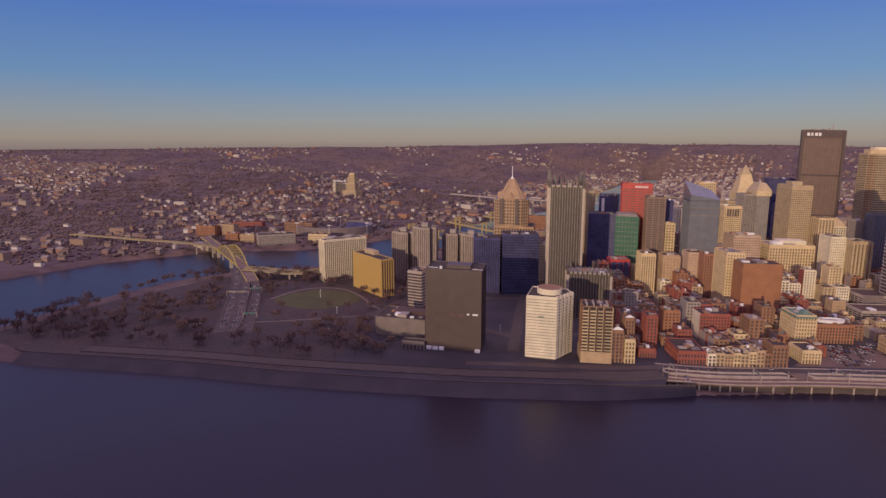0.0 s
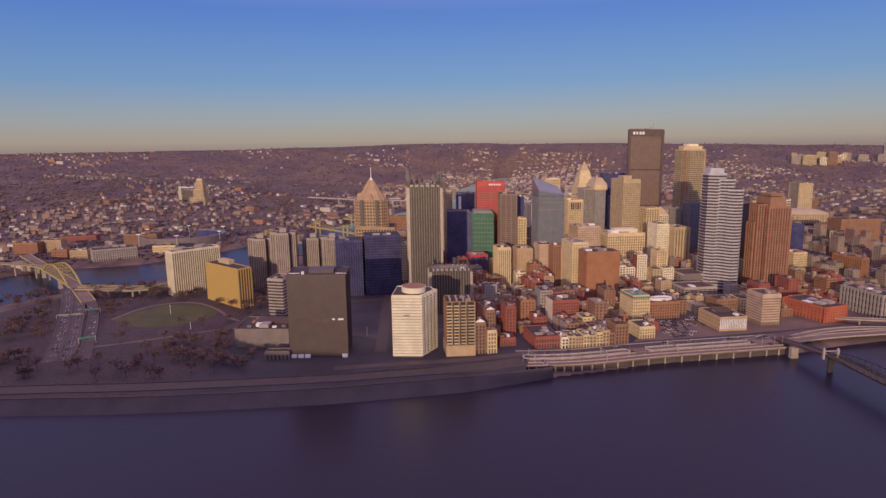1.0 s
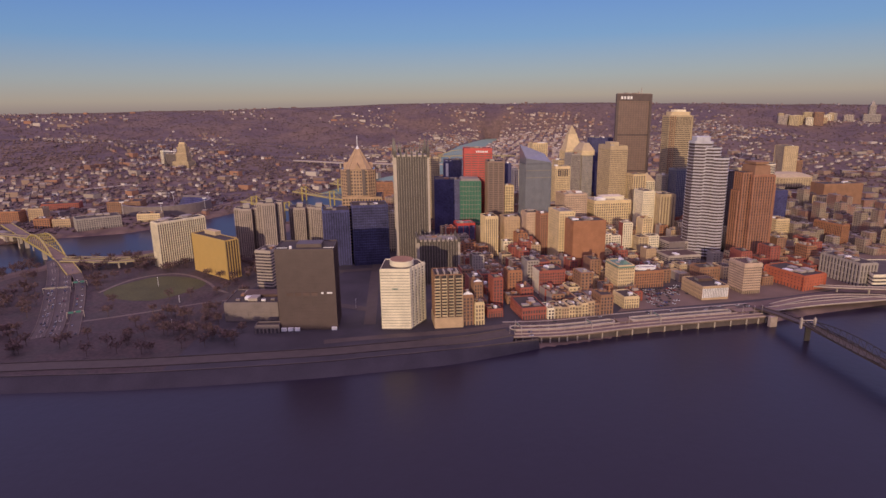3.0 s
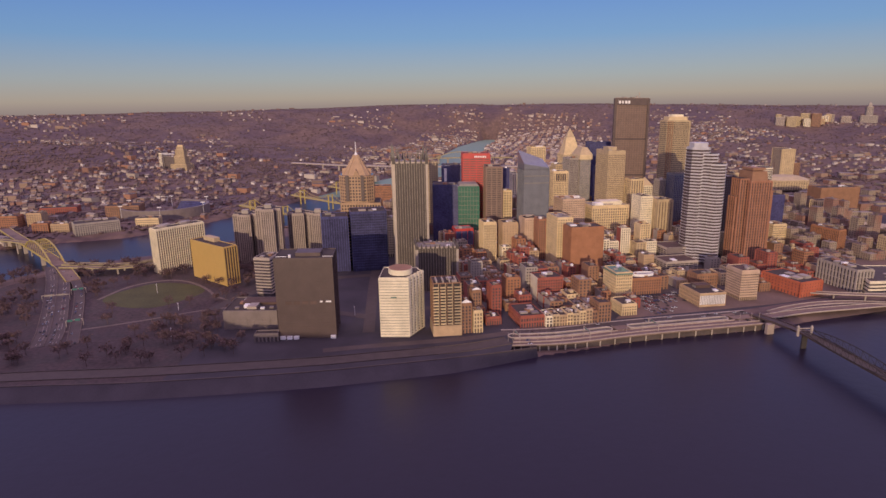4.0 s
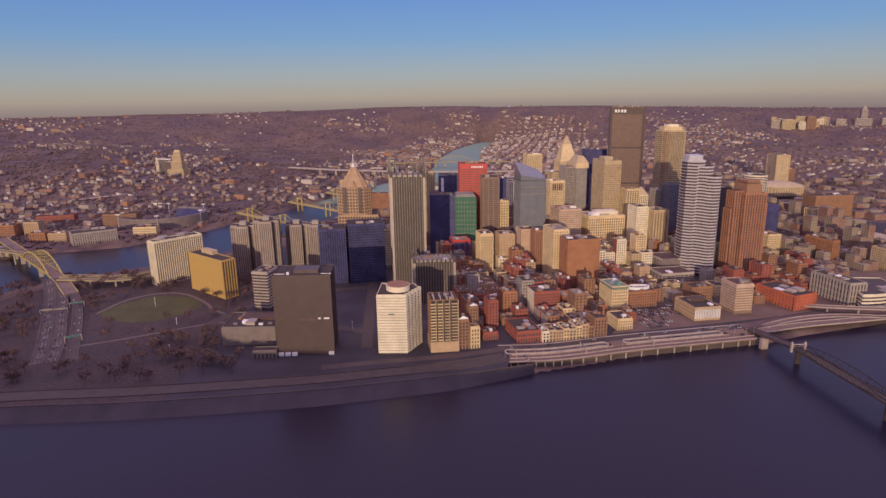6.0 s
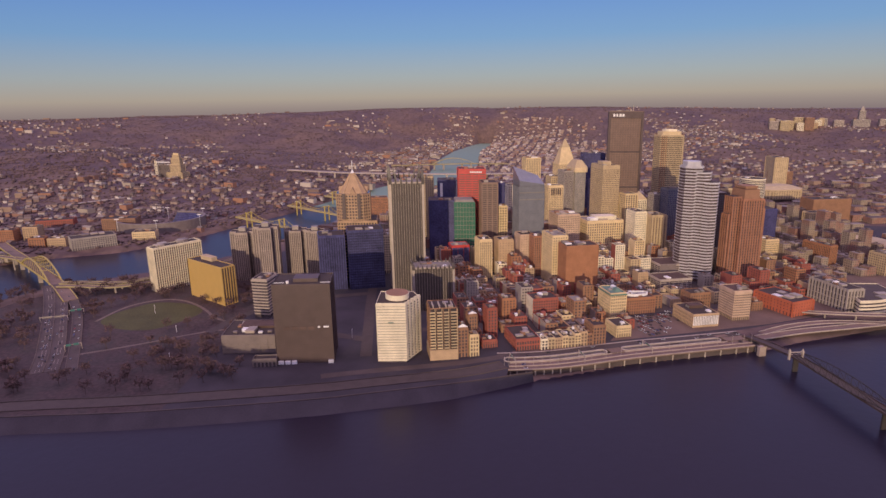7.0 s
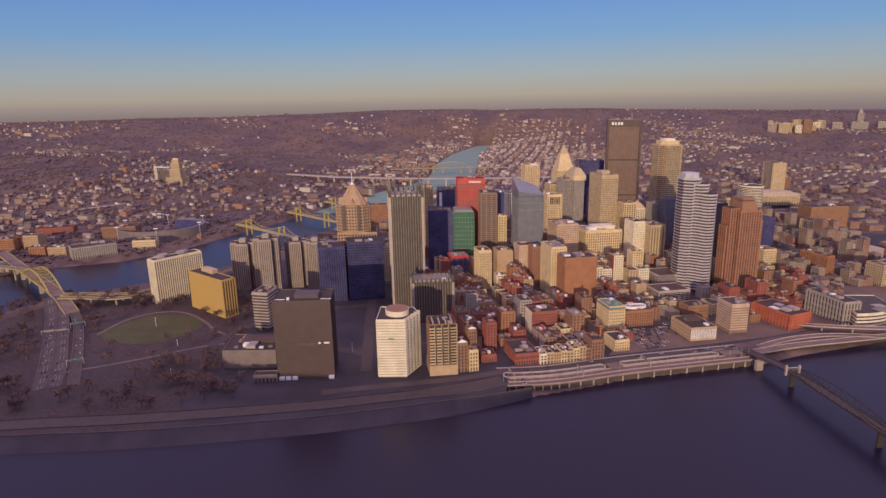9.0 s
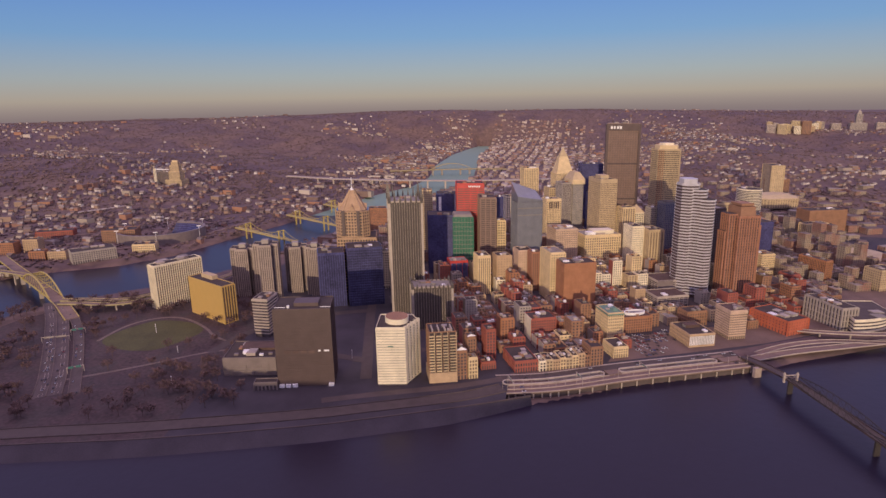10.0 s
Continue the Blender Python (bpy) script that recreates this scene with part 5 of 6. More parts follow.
def suspension(label, a, b, z, towers, sag):
    """A yellow suspension bridge between two banks."""
    ob = thing("suspension_bridge", label, "bridge", group="yellow river bridges")
    a, b = Vector(a), Vector(b)
    d = (b - a).normalized()
    n = Vector((-d.y, d.x))
    p = Pile()
    ribbon(p, [(a.x, a.y, z), (b.x, b.y, z)], 12, 0, 1.8)
    part("deck", p, M["yellow_steel"], ob)
    ln = (b - a).length
    for s_ in (-6.5, 6.5):
        for f in towers:
            q = Pile()
            c = a + d * ln * f + n * s_
            q.prism(rect(c.x - 1.3, c.y - 1.3, 2.6, 2.6, 30), -14, z + 17)
            part("tower_leg", q, M["yellow_steel"], ob)
        q = Pile()
        prev = None
        for k in range(33):
            f = k / 32
            t0, t1 = towers
            if f < t0:
                h = 1 + 16 * (f / t0) ** 1.6
            elif f > t1:
                h = 1 + 16 * ((1 - f) / (1 - t1)) ** 1.6
            else:
                h = 17 - sag * (1 - ((2 * f - t0 - t1) / (t1 - t0)) ** 2)
            c = a + d * ln * f + n * s_
            cur = (c.x, c.y, z + h)
            if prev:
                q.beam(prev, cur, 0.7)
            if k % 2:
                q.beam((c.x, c.y, z), cur, 0.35)
            prev = cur
        part("cable", q, M["yellow_steel"], ob)
    for f in towers:
        q = Pile()
        c = a + d * ln * f
        q.beam((*(c + n * 6.5), z + 16), (*(c - n * 6.5), z + 16), 1.6)
        part("tower_brace", q, M["yellow_steel"], ob)


suspension("yellow steel suspension bridge with low towers", (-318, 1172), (-492, 1306), 11, (0.22, 0.78), 13)
suspension("yellow steel suspension bridge with low towers", (-256, 1336), (-414, 1470), 11, (0.22, 0.78), 13)
suspension("yellow steel suspension bridge with low towers", (-205, 1500), (-350, 1640), 11, (0.22, 0.78), 13)

ob = thing("girder_bridge", "long pale concrete highway bridge on piers", "bridge")
p = Pile()
long_line = [(-620, 2240, 24), (-420, 2160, 22), (-189, 2120, 21), (80, 2110, 21), (340, 2160, 18), (560, 2260, 12)]
ribbon(p, dense(long_line, 30), 22, 0, 3.5)
part("deck", p, M["concrete"], ob)
for x, y, z in dense(long_line, 60)[1:-1]:
    q = Pile()
    q.prism(rect(x - 3, y - 5, 6, 10, 0), -14, z - 3.4)
    part("pier", q, M["concrete"], ob)
tied_arch("pale steel arch bridge over the far river", [(-230, 2480, 14), (-80, 2500, 16), (170, 2540, 16), (300, 2560, 12)], (-50, 2504, 16), (140, 2535, 16), 26, 16, "pale_yellow", hangers=16)

# roads of the north shore
for line in ([(-1150, 985), (-950, 1060), (-800, 1085), (-690, 1130), (-600, 1180), (-545, 1300), (-480, 1480)], [(-1000, 1180), (-800, 1290), (-660, 1330), (-560, 1460)], [(-760, 1060), (-790, 1240), (-900, 1500)], [(-1200, 1450), (-900, 1500), (-650, 1560), (-420, 1700), (-260, 1950)], [(-640, 1240), (-700, 1420), (-760, 1700)]):
    strip("street", "worn pale road across the north shore", dense(curved(line), 20), 12, 1.2, 3.0, "lane")

strip("street", "pale elevated highway across the north side", dense(curved([(-1020, 1500, 9), (-930, 1610, 10), (-880, 1760, 10), (-800, 1900, 8), (-560, 2060, 4)]), 25), 16, 9, 1.5, "concrete")
for x, y, span in ((72, 563, 20), (232, 599, 20), (150, 574, 16)):
    ob = thing("sign_gantry", "white sign gantry over the riverside road", "road sign", group="riverside gantries")
    q = Pile()
    for s_ in (-span / 2, span / 2):
        q.beam((x - s_ * 0.22, y + s_ * 0.97, -2), (x - s_ * 0.22, y + s_ * 0.97, 7.5), 0.6)
    for z in (6.0, 7.4):
        q.beam((x + span * 0.11, y - span * 0.485, z), (x - span * 0.11, y + span * 0.485, z), 0.4)
    part("frame", q, M["concrete"], ob)
    q = Pile()
    q.beam((x + 1.2, y - 5, 6.6), (x - 1.0, y + 4, 6.6), 0.3, 1.8)
    part("sign_panel", q, M["sign_green"], ob)
for k, (x, y) in enumerate(dense(offset_line(quay, 8.5), 34)[1:-1]):
    ob = thing("street_lamp", "tall thin steel street lamp on the riverside road", "street lamp", group="riverside lamps")
    q = Pile()
    q.beam((x, y, -1.2), (x, y, 9.5), 0.28)
    pole = part("pole", q, M["concrete"], ob)
    q = Pile()
    q.beam((x - 0.5, y - 2.2, 9.5), (x + 0.5, y + 2.2, 9.5), 0.25)
    part("arm", q, M["concrete"], pole)
for x, y, h in ((-113, 626, 11), (-386, 700, 12), (-300, 560, 9), (-330, 640, 8)):
    ob = thing("light_mast", "slim white light mast standing in the dark park", "lamp post", group="park masts")
    q = Pile()
    q.prism(ring(x, y, 0.22, 6), 0, h)
    pole = part("pole", q, M["paint_white"], ob)
    q = Pile()
    q.prism(ring(x, y, 0.55, 8), h, h + 0.6)
    part("lamp_head", q, M["paint_white"], pole)

def overlap(p, q):
    for poly in (p, q):
        for i in range(len(poly)):
            a, b = poly[i], poly[(i + 1) % len(poly)]
            n = (b[1] - a[1], a[0] - b[0])
            p1 = [n[0] * x + n[1] * y for x, y in p]
            p2 = [n[0] * x + n[1] * y for x, y in q]
            if max(p1) <= min(p2) or max(p2) <= min(p1):
                return False
    return True


# ---- cars ----
car_paint = [material("car_paint_" + n, c, rough=0.35, spread=0.03) for n, c in (("white", (0.7, 0.68, 0.66)), ("silver", (0.42, 0.42, 0.43)), ("black", (0.03, 0.03, 0.035)), ("red", (0.32, 0.03, 0.03)), ("blue", (0.04, 0.07, 0.22)))]
M["rubber"] = material("tyre_rubber", (0.03, 0.03, 0.03))
car_words = ("white", "silver", "black", "red", "dark blue")


def car_master(mat, word):
    ob = thing("car", word + " car standing on the road", "car", group="cars on the roads")
    b = Pile()
    b.prism([(-2.2, -0.9), (2.2, -0.9), (2.2, 0.9), (-2.2, 0.9)], 0.35, 0.9, [(-2.1, -0.85), (2.1, -0.85), (2.1, 0.85), (-2.1, 0.85)])
    part("body", b, mat, ob)
    c = Pile()
    c.prism([(-1.6, -0.82), (1.1, -0.82), (1.1, 0.82), (-1.6, 0.82)], 0.9, 1.45, [(-1.2, -0.68), (0.5, -0.68), (0.5, 0.68), (-1.2, 0.68)])
    part("cabin", c, M["glass"], ob)
    for x in (-1.4, 1.4):
        for y in (-0.85, 0.85):
            w = Pile()
            w.prism([(x + 0.33 * math.cos(a), y) for a in ()] or [(x - 0.33, y - 0.12), (x + 0.33, y - 0.12), (x + 0.33, y + 0.12), (x - 0.33, y + 0.12)], 0.02, 0.62, [(x - 0.2, y - 0.12), (x + 0.2, y - 0.12), (x + 0.2, y + 0.12), (x - 0.2, y + 0.12)])
            part("wheel", w, M["rubber"], ob)
    return ob


car_rng = random.Random(5)
masters = [car_master(m, w) for m, w in zip(car_paint, car_words)]
spots = []
for line in HIGHWAYS:
    ln = dense(curved(line), 7)
    for i in range(1, len(ln) - 1):
        for s_ in (-8, -4, 2.6, 6.1, 9.5) if line is HIGHWAYS[0] else (-2.4, 2.4):
            if car_rng.random() < 0.26:
                p = offset_line(ln, s_)[i]
                d = Vector(ln[i + 1][:2]) - Vector(ln[i - 1][:2])
                spots.append((p[0], p[1], p[2], math.degrees(math.atan2(d.y, d.x))))
for s_, z, rate in ((3.5, -1.18, 0.10), (13, -1.18, 0.10), (31, 0.14, 0.16), (36, 0.14, 0.16)):
    ln = dense(offset_line(quay, s_), 9)
    for i in range(1, len(ln) - 1):
        if car_rng.random() < rate:
            d = Vector(ln[i + 1]) - Vector(ln[i - 1])
            spots.append((ln[i][0], ln[i][1], z, math.degrees(math.atan2(d.y, d.x))))
for r_ in range(6):
    for k in range(11):
        if car_rng.random() < 0.5:
            u, v = 236 + k * 4.6 + r_ * 1.2, 634 + r_ * 9.5 + k * 2.0
            if v < 612 + 0.42 * (u - 226) + 60:
                spots.append((u, v, 0.22, 115 + car_rng.uniform(-4, 4)))
for r_ in range(5):
    for k in range(16):
        x, y = grid_point(262 + k * 4.2, 18 + r_ * 8)
        if car_rng.random() < 0.6 and not any(overlap(rect(x - 3, y - 3, 6, 6, 0), q) for q in PLANS) and y > bank_y(x) + 46 and x < 330:
            spots.append((x, y, 0.22, 115))
for i, (x, y, z, turn) in enumerate(spots):
    k = car_rng.choice((0, 1, 1, 1, 2, 2, 2, 2, 2, 3, 4, 4, 1))
    m = pose(*site(x, y, z), 0, 0, turn)
    if masters[k].location.length < 0.1:
        masters[k].matrix_basis = m
    else:
        copy_thing(masters[k], m)

# ---- smaller blocks of the city ----


PLANS.append([(226, 600), (300, 640), (312, 712), (244, 694)])
PLANS.append([(330, 600), (430, 640), (430, 690), (330, 660)])
fill = random.Random(11)
walls = ["brick", "brick", "orange", "brown", "tan", "cream", "buff", "grey", "white"]
low_walls = ["brick", "brick", "brown", "orange", "brown", "brown", "buff", "grey", "tan", "brick", "cream"]
words = {"brick": "red brick", "orange": "orange brick", "brown": "brown brick", "tan": "tan stone", "cream": "cream stone", "buff": "buff brick", "grey": "grey concrete", "white": "pale concrete"}
far_glass, far_walls, far_roofs = Pile(), Pile(), Pile()
u_cuts = (-20, 59, 124, 202, 258, 336, 438, 551, 650, 740, 830, 920, 1010)
v_cuts = (6, 64, 128, 196, 268, 356, 436, 526, 640)
for i in range(len(u_cuts) - 1):
    for j in range(len(v_cuts) - 1):
        u0, u1, v0, v1 = u_cuts[i] + (0 if i == 0 else 2), u_cuts[i + 1] - 13, v_cuts[j] + 1, v_cuts[j + 1] - 13
        nu, nv = max(1, round((u1 - u0) / 16)), max(1, round((v1 - v0) / 21))
        for a in range(nu):
            for b in range(nv):
                du, dv = (u1 - u0) / nu, (v1 - v0) / nv
                w, d = du * fill.uniform(0.86, 0.99), dv * fill.uniform(0.7, 0.98)
                x, y = grid_point(u0 + a * du, v0 + b * dv)
                poly = rect(x, y, w, d, GRID)
                h = fill.uniform(8, 21) if v0 < 130 else fill.uniform(10, 34)
                if fill.random() < 0.2:
                    h *= 1.7
                mat = fill.choice(low_walls if v0 < 190 else walls)
                if x < -20 and y < 900 or y < bank_y(x) + (46 if x < 420 else 90) or u0 > 645 and (v0 < 100 or fill.random() < 0.3) or fill.random() < 0.06:
                    continue
                if any(overlap(inset(poly, -0.5), q) for q in PLANS):
                    continue
                kind_ = fill.random()
                if v0 > 340 or u0 > 645:
                    far_glass.prism(poly, -2, h)
                    face_into(far_walls, far_walls, poly, 0, h, 4.0, 0.4, 4.4, 0.38, foot=3.5, crown=1.4)
                    far_roofs.prism(inset(poly, 0.1), h, h + 0.5)
                    for _ in range(2):
                        w2 = w * fill.uniform(0.12, 0.3)
                        far_roofs.prism(rect(x + fill.uniform(0.2, 0.5) * w, y + fill.uniform(0.3, 0.7) * d, w2, w2, GRID), h, h + 3)
                    continue
                blank = {0: (0, 2), 1: (0, 1, 2, 3), 2: (0, 1)}[fill.randrange(3)]
                blk = B("city_block", words[mat] + " city building with a flat roof", poly, h, mat, taken=False, seed=fill.randrange(9999), floor=4.0, band=fill.uniform(0.35, 0.5), bay=fill.uniform(3.4, 5.0), pier=fill.uniform(0.3, 0.62), units=fill.randrange(1, 5), roof="roof_light" if kind_ < 0.12 else ("brown_roof" if kind_ < 0.5 else "roof"), crown=1.2, foot=3.5, group="city blocks", parapet=0.9, edges=blank)
                for e in range(4):
                    if e not in blank:
                        pa, pb_ = Vector(poly[e]), Vector(poly[(e + 1) % 4])
                        ue = (pb_ - pa).normalized()
                        pw = Pile()
                        pw.box(pa, ue, (pb_ - pa).length, Vector((ue.y, -ue.x)), 0.3, -1, h + 0.6)
                        part("party_wall", pw, M[fill.choice([mat, mat, "brick", "concrete"])], blk, "plain windowless side wall")
                pick = fill.random()
                if pick < 0.35:
                    hs = Pile()
                    hs.prism(rect(x + w * 0.35, y + d * 0.4, w * 0.3, d * 0.3, GRID), h, h + fill.uniform(3, 5.5))
                    part("stair_house", hs, M[mat], blk)
                elif pick < 0.5:
                    tk = Pile()
                    tx, ty = x + w * 0.4, y + d * 0.5
                    tk.prism(ring(tx, ty, 1.7, 10), h + 2.5, h + 6)
                    tk.cone(ring(tx, ty, 1.9, 10), h + 6, h + 7.4)
                    for q_ in ring(tx, ty, 1.3, 4):
                        tk.beam((*q_, h), (*q_, h + 2.6), 0.25)
                    part("water_tank", tk, M["brown"], blk, "round brown roof tank")
                elif pick < 0.75:
                    sk = Pile()
                    for _ in range(3):
                        sk.prism(rect(x + w * fill.uniform(0.15, 0.7), y + d * fill.uniform(0.2, 0.8), 1.6, 1.6, GRID), h, h + fill.uniform(1, 2.4))
                    part("vent", sk, M["roof_light"], blk, kind="stuff")

# low blocks on the slope east of downtown
taken_ = [p for p in PLANS if max(q[0] for q in p) > 640]
for k in range(230):
    x, y = fill.uniform(700, 1500), fill.uniform(1120, 2100)
    w, d, h = fill.uniform(14, 44), fill.uniform(12, 26), fill.uniform(6, 17)
    poly = rect(x, y, w, d, fill.choice((8, 8, 13, -24)))
    if y < bank_y(x) + 120 or math.hypot(x, y) > 2300 or any(overlap(inset(poly, -2), q) for q in taken_):
        continue
    taken_.append(poly)
    z = ground_z(x, y)
    far_glass.prism(poly, z - 4, z + h)
    face_into(far_walls, far_walls, poly, z - 2, z + h, 4.0, 0.45, 5.0, 0.45, foot=4, crown=1.5)
    far_roofs.prism(inset(poly, 0.1), z + h, z + h + 0.5)

# ---- distant town and woods ----
far_rng = random.Random(21)


def colour_pick(name, tones, rough=0.85):
    m = bpy.data.materials.new(name)
    m.use_nodes = True
    n, l = m.node_tree.nodes, m.node_tree.links
    geo, ramp = n.new("ShaderNodeNewGeometry"), n.new("ShaderNodeValToRGB")
    ramp.color_ramp.interpolation = "CONSTANT"
    while len(ramp.color_ramp.elements) < len(tones):
        ramp.color_ramp.elements.new(0.5)
    for k, (e, c) in enumerate(zip(ramp.color_ramp.elements, tones)):
        e.position, e.color = k / len(tones), (*c, 1)
    l.new(geo.outputs["Random Per Island"], ramp.inputs[0])
    l.new(ramp.outputs[0], n["Principled BSDF"].inputs["Base Color"])
    n["Principled BSDF"].inputs["Roughness"].default_value = rough
    return m


house_mat = colour_pick("house_walls", [(0.60, 0.53, 0.47), (0.26, 0.14, 0.10), (0.42, 0.34, 0.28), (0.22, 0.15, 0.12), (0.30, 0.16, 0.11), (0.48, 0.41, 0.36), (0.30, 0.20, 0.14), (0.2, 0.15, 0.13), (0.24, 0.17, 0.14), (0.34, 0.25, 0.19), (0.28, 0.19, 0.15)])
shed_mat = colour_pick("hall_walls", [(0.36, 0.29, 0.22), (0.24, 0.13, 0.09), (0.30, 0.20, 0.14), (0.2, 0.13, 0.10), (0.34, 0.17, 0.10), (0.5, 0.42, 0.34), (0.28, 0.19, 0.13)])
block_mat = material("mixed_stone_walls", (0.36, 0.285, 0.21), spread=0.5, scale=0.02, second=(0.27, 0.14, 0.105))
roof_mat = colour_pick("house_roofs", [(0.13, 0.09, 0.07), (0.16, 0.105, 0.08), (0.18, 0.135, 0.11), (0.12, 0.085, 0.07), (0.27, 0.22, 0.18)])
M["twig"] = material("bare_woods", (0.148, 0.097, 0.084), per_piece=0.25, spread=0.4, scale=0.006)
hall_mat = colour_pick("pale_hall_walls", [(0.42, 0.33, 0.26), (0.30, 0.19, 0.14), (0.52, 0.44, 0.36), (0.34, 0.24, 0.18), (0.28, 0.15, 0.10), (0.24, 0.16, 0.125), (0.38, 0.29, 0.22)])
pale_mat = colour_pick("hall_roofs", [(0.36, 0.28, 0.22), (0.18, 0.13, 0.105), (0.46, 0.38, 0.31), (0.22, 0.15, 0.115), (0.28, 0.19, 0.145), (0.15, 0.11, 0.09), (0.32, 0.25, 0.20)])
houses, roofs, sheds, shed_roofs, pale_roofs, halls, woods = Pile(), Pile(), Pile(), Pile(), Pile(), Pile(), Pile()


def clump(x, y, z, w, h):
    k = len(woods.v)
    t = far_rng.uniform(0, 6.3)
    for i in range(5):
        a = t + i * 1.2566 + far_rng.uniform(-0.3, 0.3)
        r = w * far_rng.uniform(0.35, 0.6)
        woods.v.append((x + r * math.cos(a), y + r * math.sin(a), z + h * far_rng.uniform(0.35, 0.6)))
    woods.v.append((x + far_rng.uniform(-0.2, 0.2) * w, y, z + h))
    woods.v.append((x, y, z - 1))
    for i in range(5):
        woods.f.append((k + i, k + (i + 1) % 5, k + 5))
        woods.f.append((k + (i + 1) % 5, k + i, k + 6))


placed = tried = 0
while placed < 28000 and tried < 90000:
    tried += 1
    r = 1150 + 4150 * far_rng.random() ** 0.8
    a = radians(far_rng.uniform(-58, 43))
    x, y = r * math.sin(a), r * math.cos(a)
    if y < 700 or (river_gap(x, y) < 14 and r < 4450) or y < bank_y(x) + 60 or (-240 < x < 700 and y < 1300):
        continue
    town = noise.noise(Vector((x * 0.0016, y * 0.0016, 9.0))) + 0.25 * noise.noise(Vector((x * 0.006, y * 0.006, 2.0)))
    flat_land = river_gap(x, y) < 330
    z = None
    if r < 1900 and x > 480 and y < 1420:
        continue
    turn = 30 * round(3 * noise.noise(Vector((x * 0.0007, y * 0.0007, 4.0)))) + 13
    # the flat quarter of halls and warehouses on the east bank
    strip_q = 0 < river_gap(x, y) < 620 and x > 30 + 0.04 * y and 1380 < y < 3900
    if strip_q and x > 40 and 18 < river_gap(x, y) < 330:
        continue
    if far_rng.random() < ((0.7 if x > -300 else 0.24) if flat_land else min(0.85, max(0.01, ((0.45 if x < 1000 else 0.22) if x > -100 else -0.18) + 4.5 * town)) * (0.5 if x < -250 and r < 2400 else 1.0)) * (1 - 0.93 * (smooth(4000, 4650, r) if x > 0 else smooth(3600, 4400, r))):
        z = ground_z(x, y)
        big = far_rng.random() < (0.13 if flat_land else 0.04)
        if big:
            w, d, h = far_rng.uniform(18, 44), far_rng.uniform(14, 26), far_rng.uniform(6, 16)
        else:
            w, d, h = far_rng.uniform(8, 15), far_rng.uniform(8, 12), far_rng.uniform(5.5, 8.5)
        ca, sa = math.cos(radians(turn)), math.sin(radians(turn))
        gu, gv = round((x * ca + y * sa) / 15) * 15 + far_rng.uniform(-2, 2), round((-x * sa + y * ca) / 38) * 38 + far_rng.uniform(-5, 5)
        x, y = gu * ca - gv * sa, gu * sa + gv * ca
        if river_gap(x, y) < 12 and r < 4450:
            continue
        z = ground_z(x, y)
        poly = rect(x, y, w, d, turn)
        if r < 2300 and any(overlap(poly, q) for q in PLANS):
            continue
        if big:
            sheds.prism(poly, z - 4, z + h)
            shed_roofs.prism(inset(poly, 0.4), z + h - 0.2, z + h + 0.3)
        else:
            houses.prism(poly, z - 3, z + h)
            k = len(roofs.v)
            q = inset(poly, -0.5)
            m0, m1 = ((q[0][0] + q[3][0]) / 2, (q[0][1] + q[3][1]) / 2), ((q[1][0] + q[2][0]) / 2, (q[1][1] + q[2][1]) / 2)
            roofs.v += [(*p, z + h) for p in q] + [(*m0, z + h + 3.4), (*m1, z + h + 3.4)]
            roofs.f += [(k, k + 1, k + 5, k + 4), (k + 2, k + 3, k + 4, k + 5), (k + 1, k + 2, k + 5), (k + 3, k, k + 4), (k + 3, k + 2, k + 1, k)]
        placed += 1
    else:
        z = ground_z(x, y)
        for _ in range(4 if r < 2600 else 2):
            clump(x + far_rng.uniform(-20, 20), y + far_rng.uniform(-20, 20), z, far_rng.uniform(5, 12), far_rng.uniform(2.5, 4.5))
        placed += 1
# long halls, row on row, on the flat east bank of the upper river
ca, sa = math.cos(radians(76)), math.sin(radians(76))
for iu in range(70):
    for iv in range(74):
        u_, v_ = 1250 + iu * 46 + far_rng.uniform(-8, 8), -760 + iv * 27 + (9 if iv % 2 else 0) + far_rng.uniform(-3, 3)
        x, y = u_ * ca - v_ * sa, u_ * sa + v_ * ca
        g = river_gap(x, y)
        if not (18 < g < 900 and x > 40 and 1560 < y < 4350) or far_rng.random() < 0.12 + 0.85 * smooth(330, 880, g):
            continue
        long_ = far_rng.random() < 0.3
        poly = rect(x, y, far_rng.uniform(34, 46) if long_ else far_rng.uniform(14, 32), far_rng.uniform(15, 25) if long_ else far_rng.uniform(9, 18), 76 + far_rng.uniform(-4, 4))
        if any(overlap(poly, q) for q in PLANS if abs(q[0][1] - y) < 120):
            continue
        z, h = ground_z(x, y), far_rng.uniform(5, 14)
        halls.prism(poly, z - 4, z + h)
        pale_roofs.prism(inset(poly, 0.4), z + h - 0.2, z + h + 0.4)
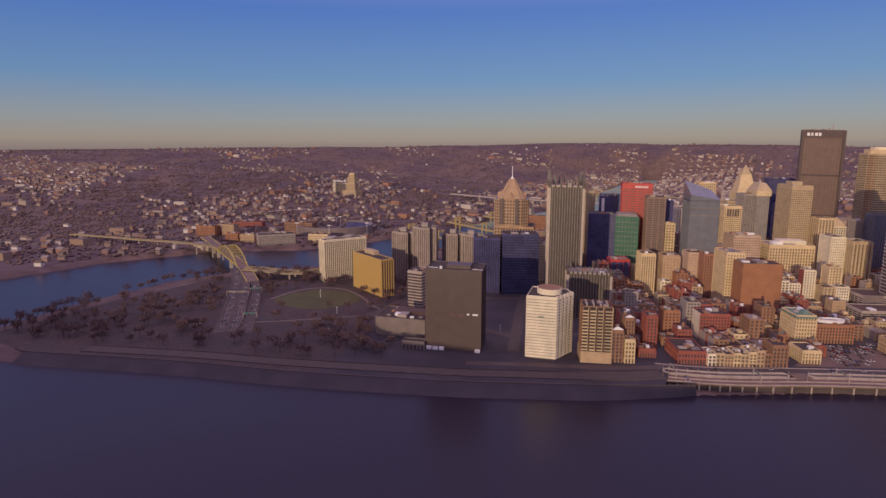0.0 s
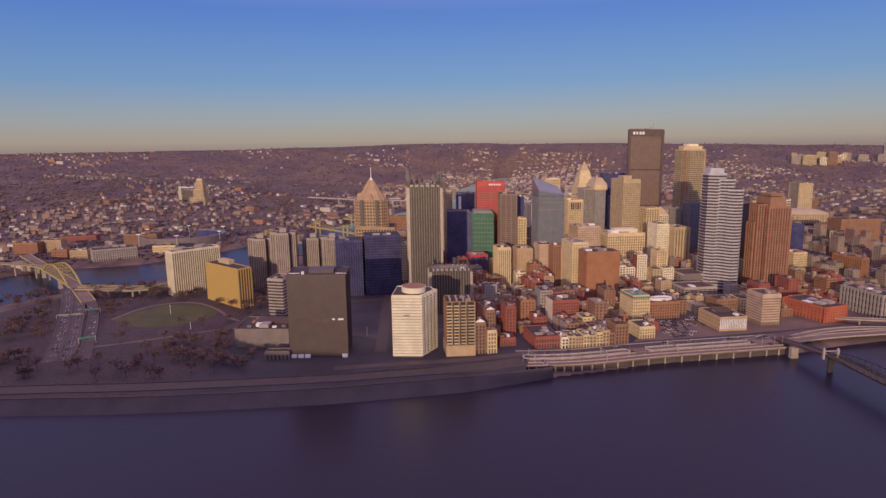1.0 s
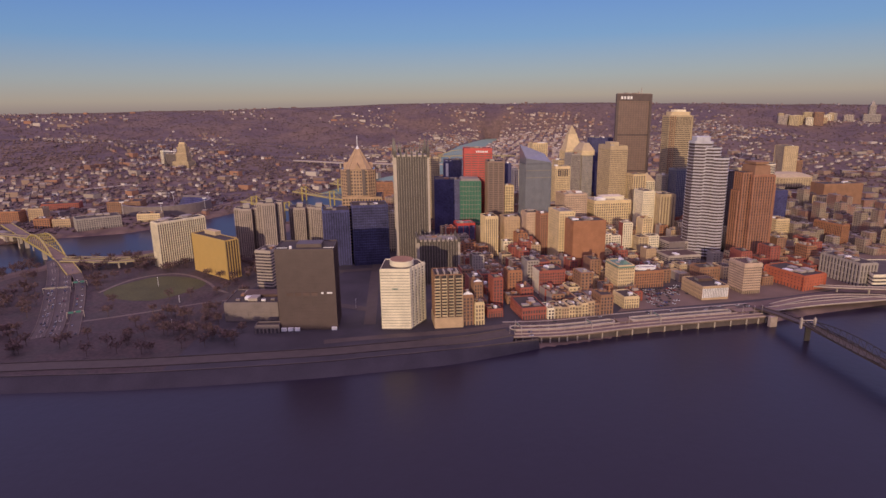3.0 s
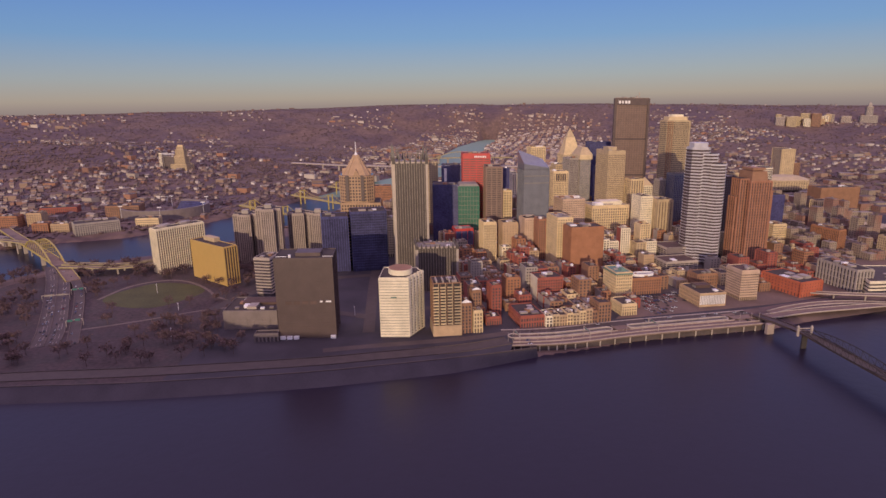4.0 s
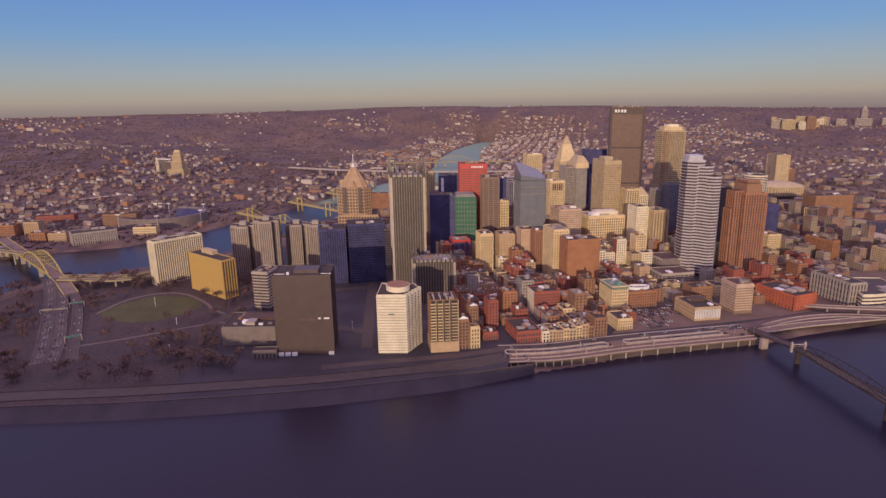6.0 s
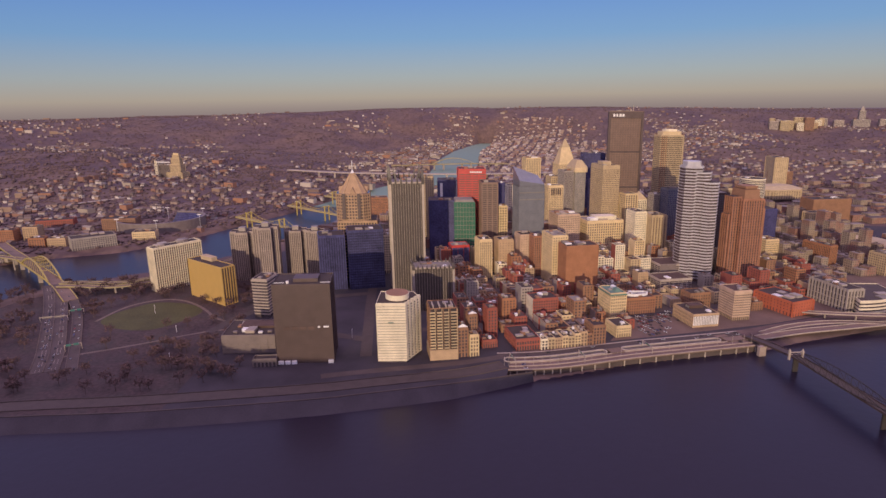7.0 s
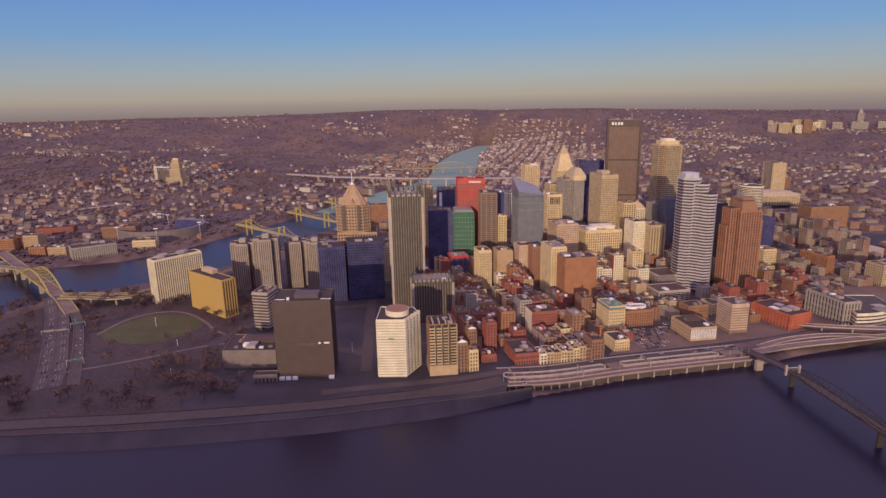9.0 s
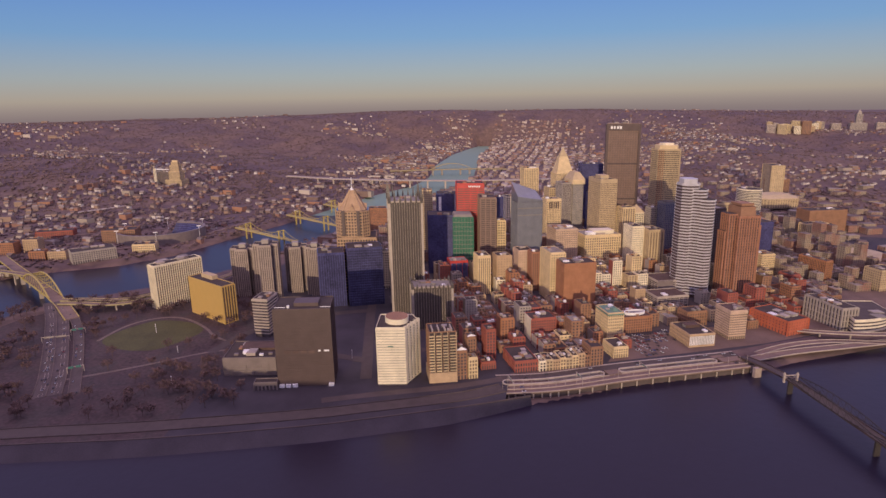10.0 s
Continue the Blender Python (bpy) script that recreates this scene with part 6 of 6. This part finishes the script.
for name, pile, mat, label, cat in (("halls", halls, hall_mat, "pale halls in rows by the upper river", "warehouses"), ("hall_roofs", pale_roofs, pale_mat, "pale flat roofs of the halls by the upper river", "roofs"), ("far_block_windows", far_glass, M["reflect_tint"], "dark windows of the farther city blocks", "windows"), ("far_block_walls", far_walls, block_mat, "brick and stone walls of the farther city blocks", "buildings"), ("far_block_roofs", far_roofs, roof_mat, "flat roofs of the farther city blocks", "roofs"), ("houses", houses, house_mat, "many small distant houses in brick and white", "houses"), ("house_roofs", roofs, roof_mat, "dark pitched roofs of the distant houses", "roofs"), ("warehouses", sheds, shed_mat, "distant flat warehouses and halls", "warehouses"), ("warehouse_roofs", shed_roofs, roof_mat, "flat roofs of the distant halls", "roofs"), ("bare_woods", woods, M["twig"], "brown leafless winter woods on the hills", "woods")):
    tagged(new(name, pile.mesh(name, mat)), label, cat, kind="stuff")

for poly_ in bpy.data.objects["bare_woods"].data.polygons:
    poly_.use_smooth = True

# ---- trees of the park and the shores ----


M["park_twig"] = material("dark_bare_twigs", (0.12, 0.07, 0.062), per_piece=0.35)


def tree_master(seed, height):
    rng = random.Random(seed)
    ob = thing("tree", "bare brown winter tree in the park", "tree", group="park trees")
    t = Pile()
    t.prism(ring(0, 0, 0.35, 7), -0.5, height * 0.4, ring(0.1, 0, 0.2, 7))
    tips = []
    for k in range(7):
        a = k * 0.9 + rng.uniform(-0.3, 0.3)
        b = Vector((0, 0, height * rng.uniform(0.28, 0.42)))
        e = b + Vector((math.cos(a) * height * 0.26, math.sin(a) * height * 0.26, height * rng.uniform(0.25, 0.45)))
        t.beam(b, e, 0.2)
        tips.append(e)
    part("trunk", t, M["bark"], ob)
    c = Pile()
    for k in range(150):
        e = rng.choice(tips)
        p = e * rng.uniform(0.75, 1.05) + Vector([rng.gauss(0, height * 0.085) for _ in range(3)])
        s = rng.uniform(0.6, 1.3)
        kk = len(c.v)
        c.v += [tuple(p + Vector((rng.uniform(-s, s), rng.uniform(-s, s), rng.uniform(-s, s)))) for _ in range(4)]
        c.f += [(kk, kk + 1, kk + 2), (kk, kk + 2, kk + 3), (kk, kk + 3, kk + 1), (kk + 1, kk + 3, kk + 2)]
    part("crown", c, M["park_twig"], ob)
    return ob


kinds = [tree_master(3, 16), tree_master(8, 13), tree_master(12, 18)]
tr = random.Random(31)
roads = [dense(curved(l), 8) for l in HIGHWAYS] + [dense(curved([(-448, 672), (-440, 728), (-408, 756), (-372, 756), (-326, 718), (-306, 690)]), 8)]
count = 0
used = set()
while count < 295:
    x, y = tr.uniform(-700, -215), tr.uniform(415, 830)
    if x > -260 and y > 585 or y < bank_y(x) + 46 or river_gap(x, y) < 6 or ((x + 386) / 64) ** 2 + ((y - 694) / 57) ** 2 < 1:
        continue
    if any(math.hypot(x - p[0], y - p[1]) < 11 for l in roads for p in l) or any(math.hypot(x - p[0], y - p[1]) < 19 for p in roads[0]) or any(overlap(rect(x - 4, y - 4, 8, 8, 0), q) for q in PLANS):
        continue
    if noise.noise(Vector((x * 0.012, y * 0.012, 0))) < -0.12 and tr.random() < 0.7:
        continue
    k = tr.randrange(3)
    m = pose(*site(x, y, ground_z(x, y)), 0, 0, tr.uniform(0, 360))
    if k not in used:
        kinds[k].matrix_basis = m
        used.add(k)
    else:
        copy_thing(kinds[k], m)
    count += 1
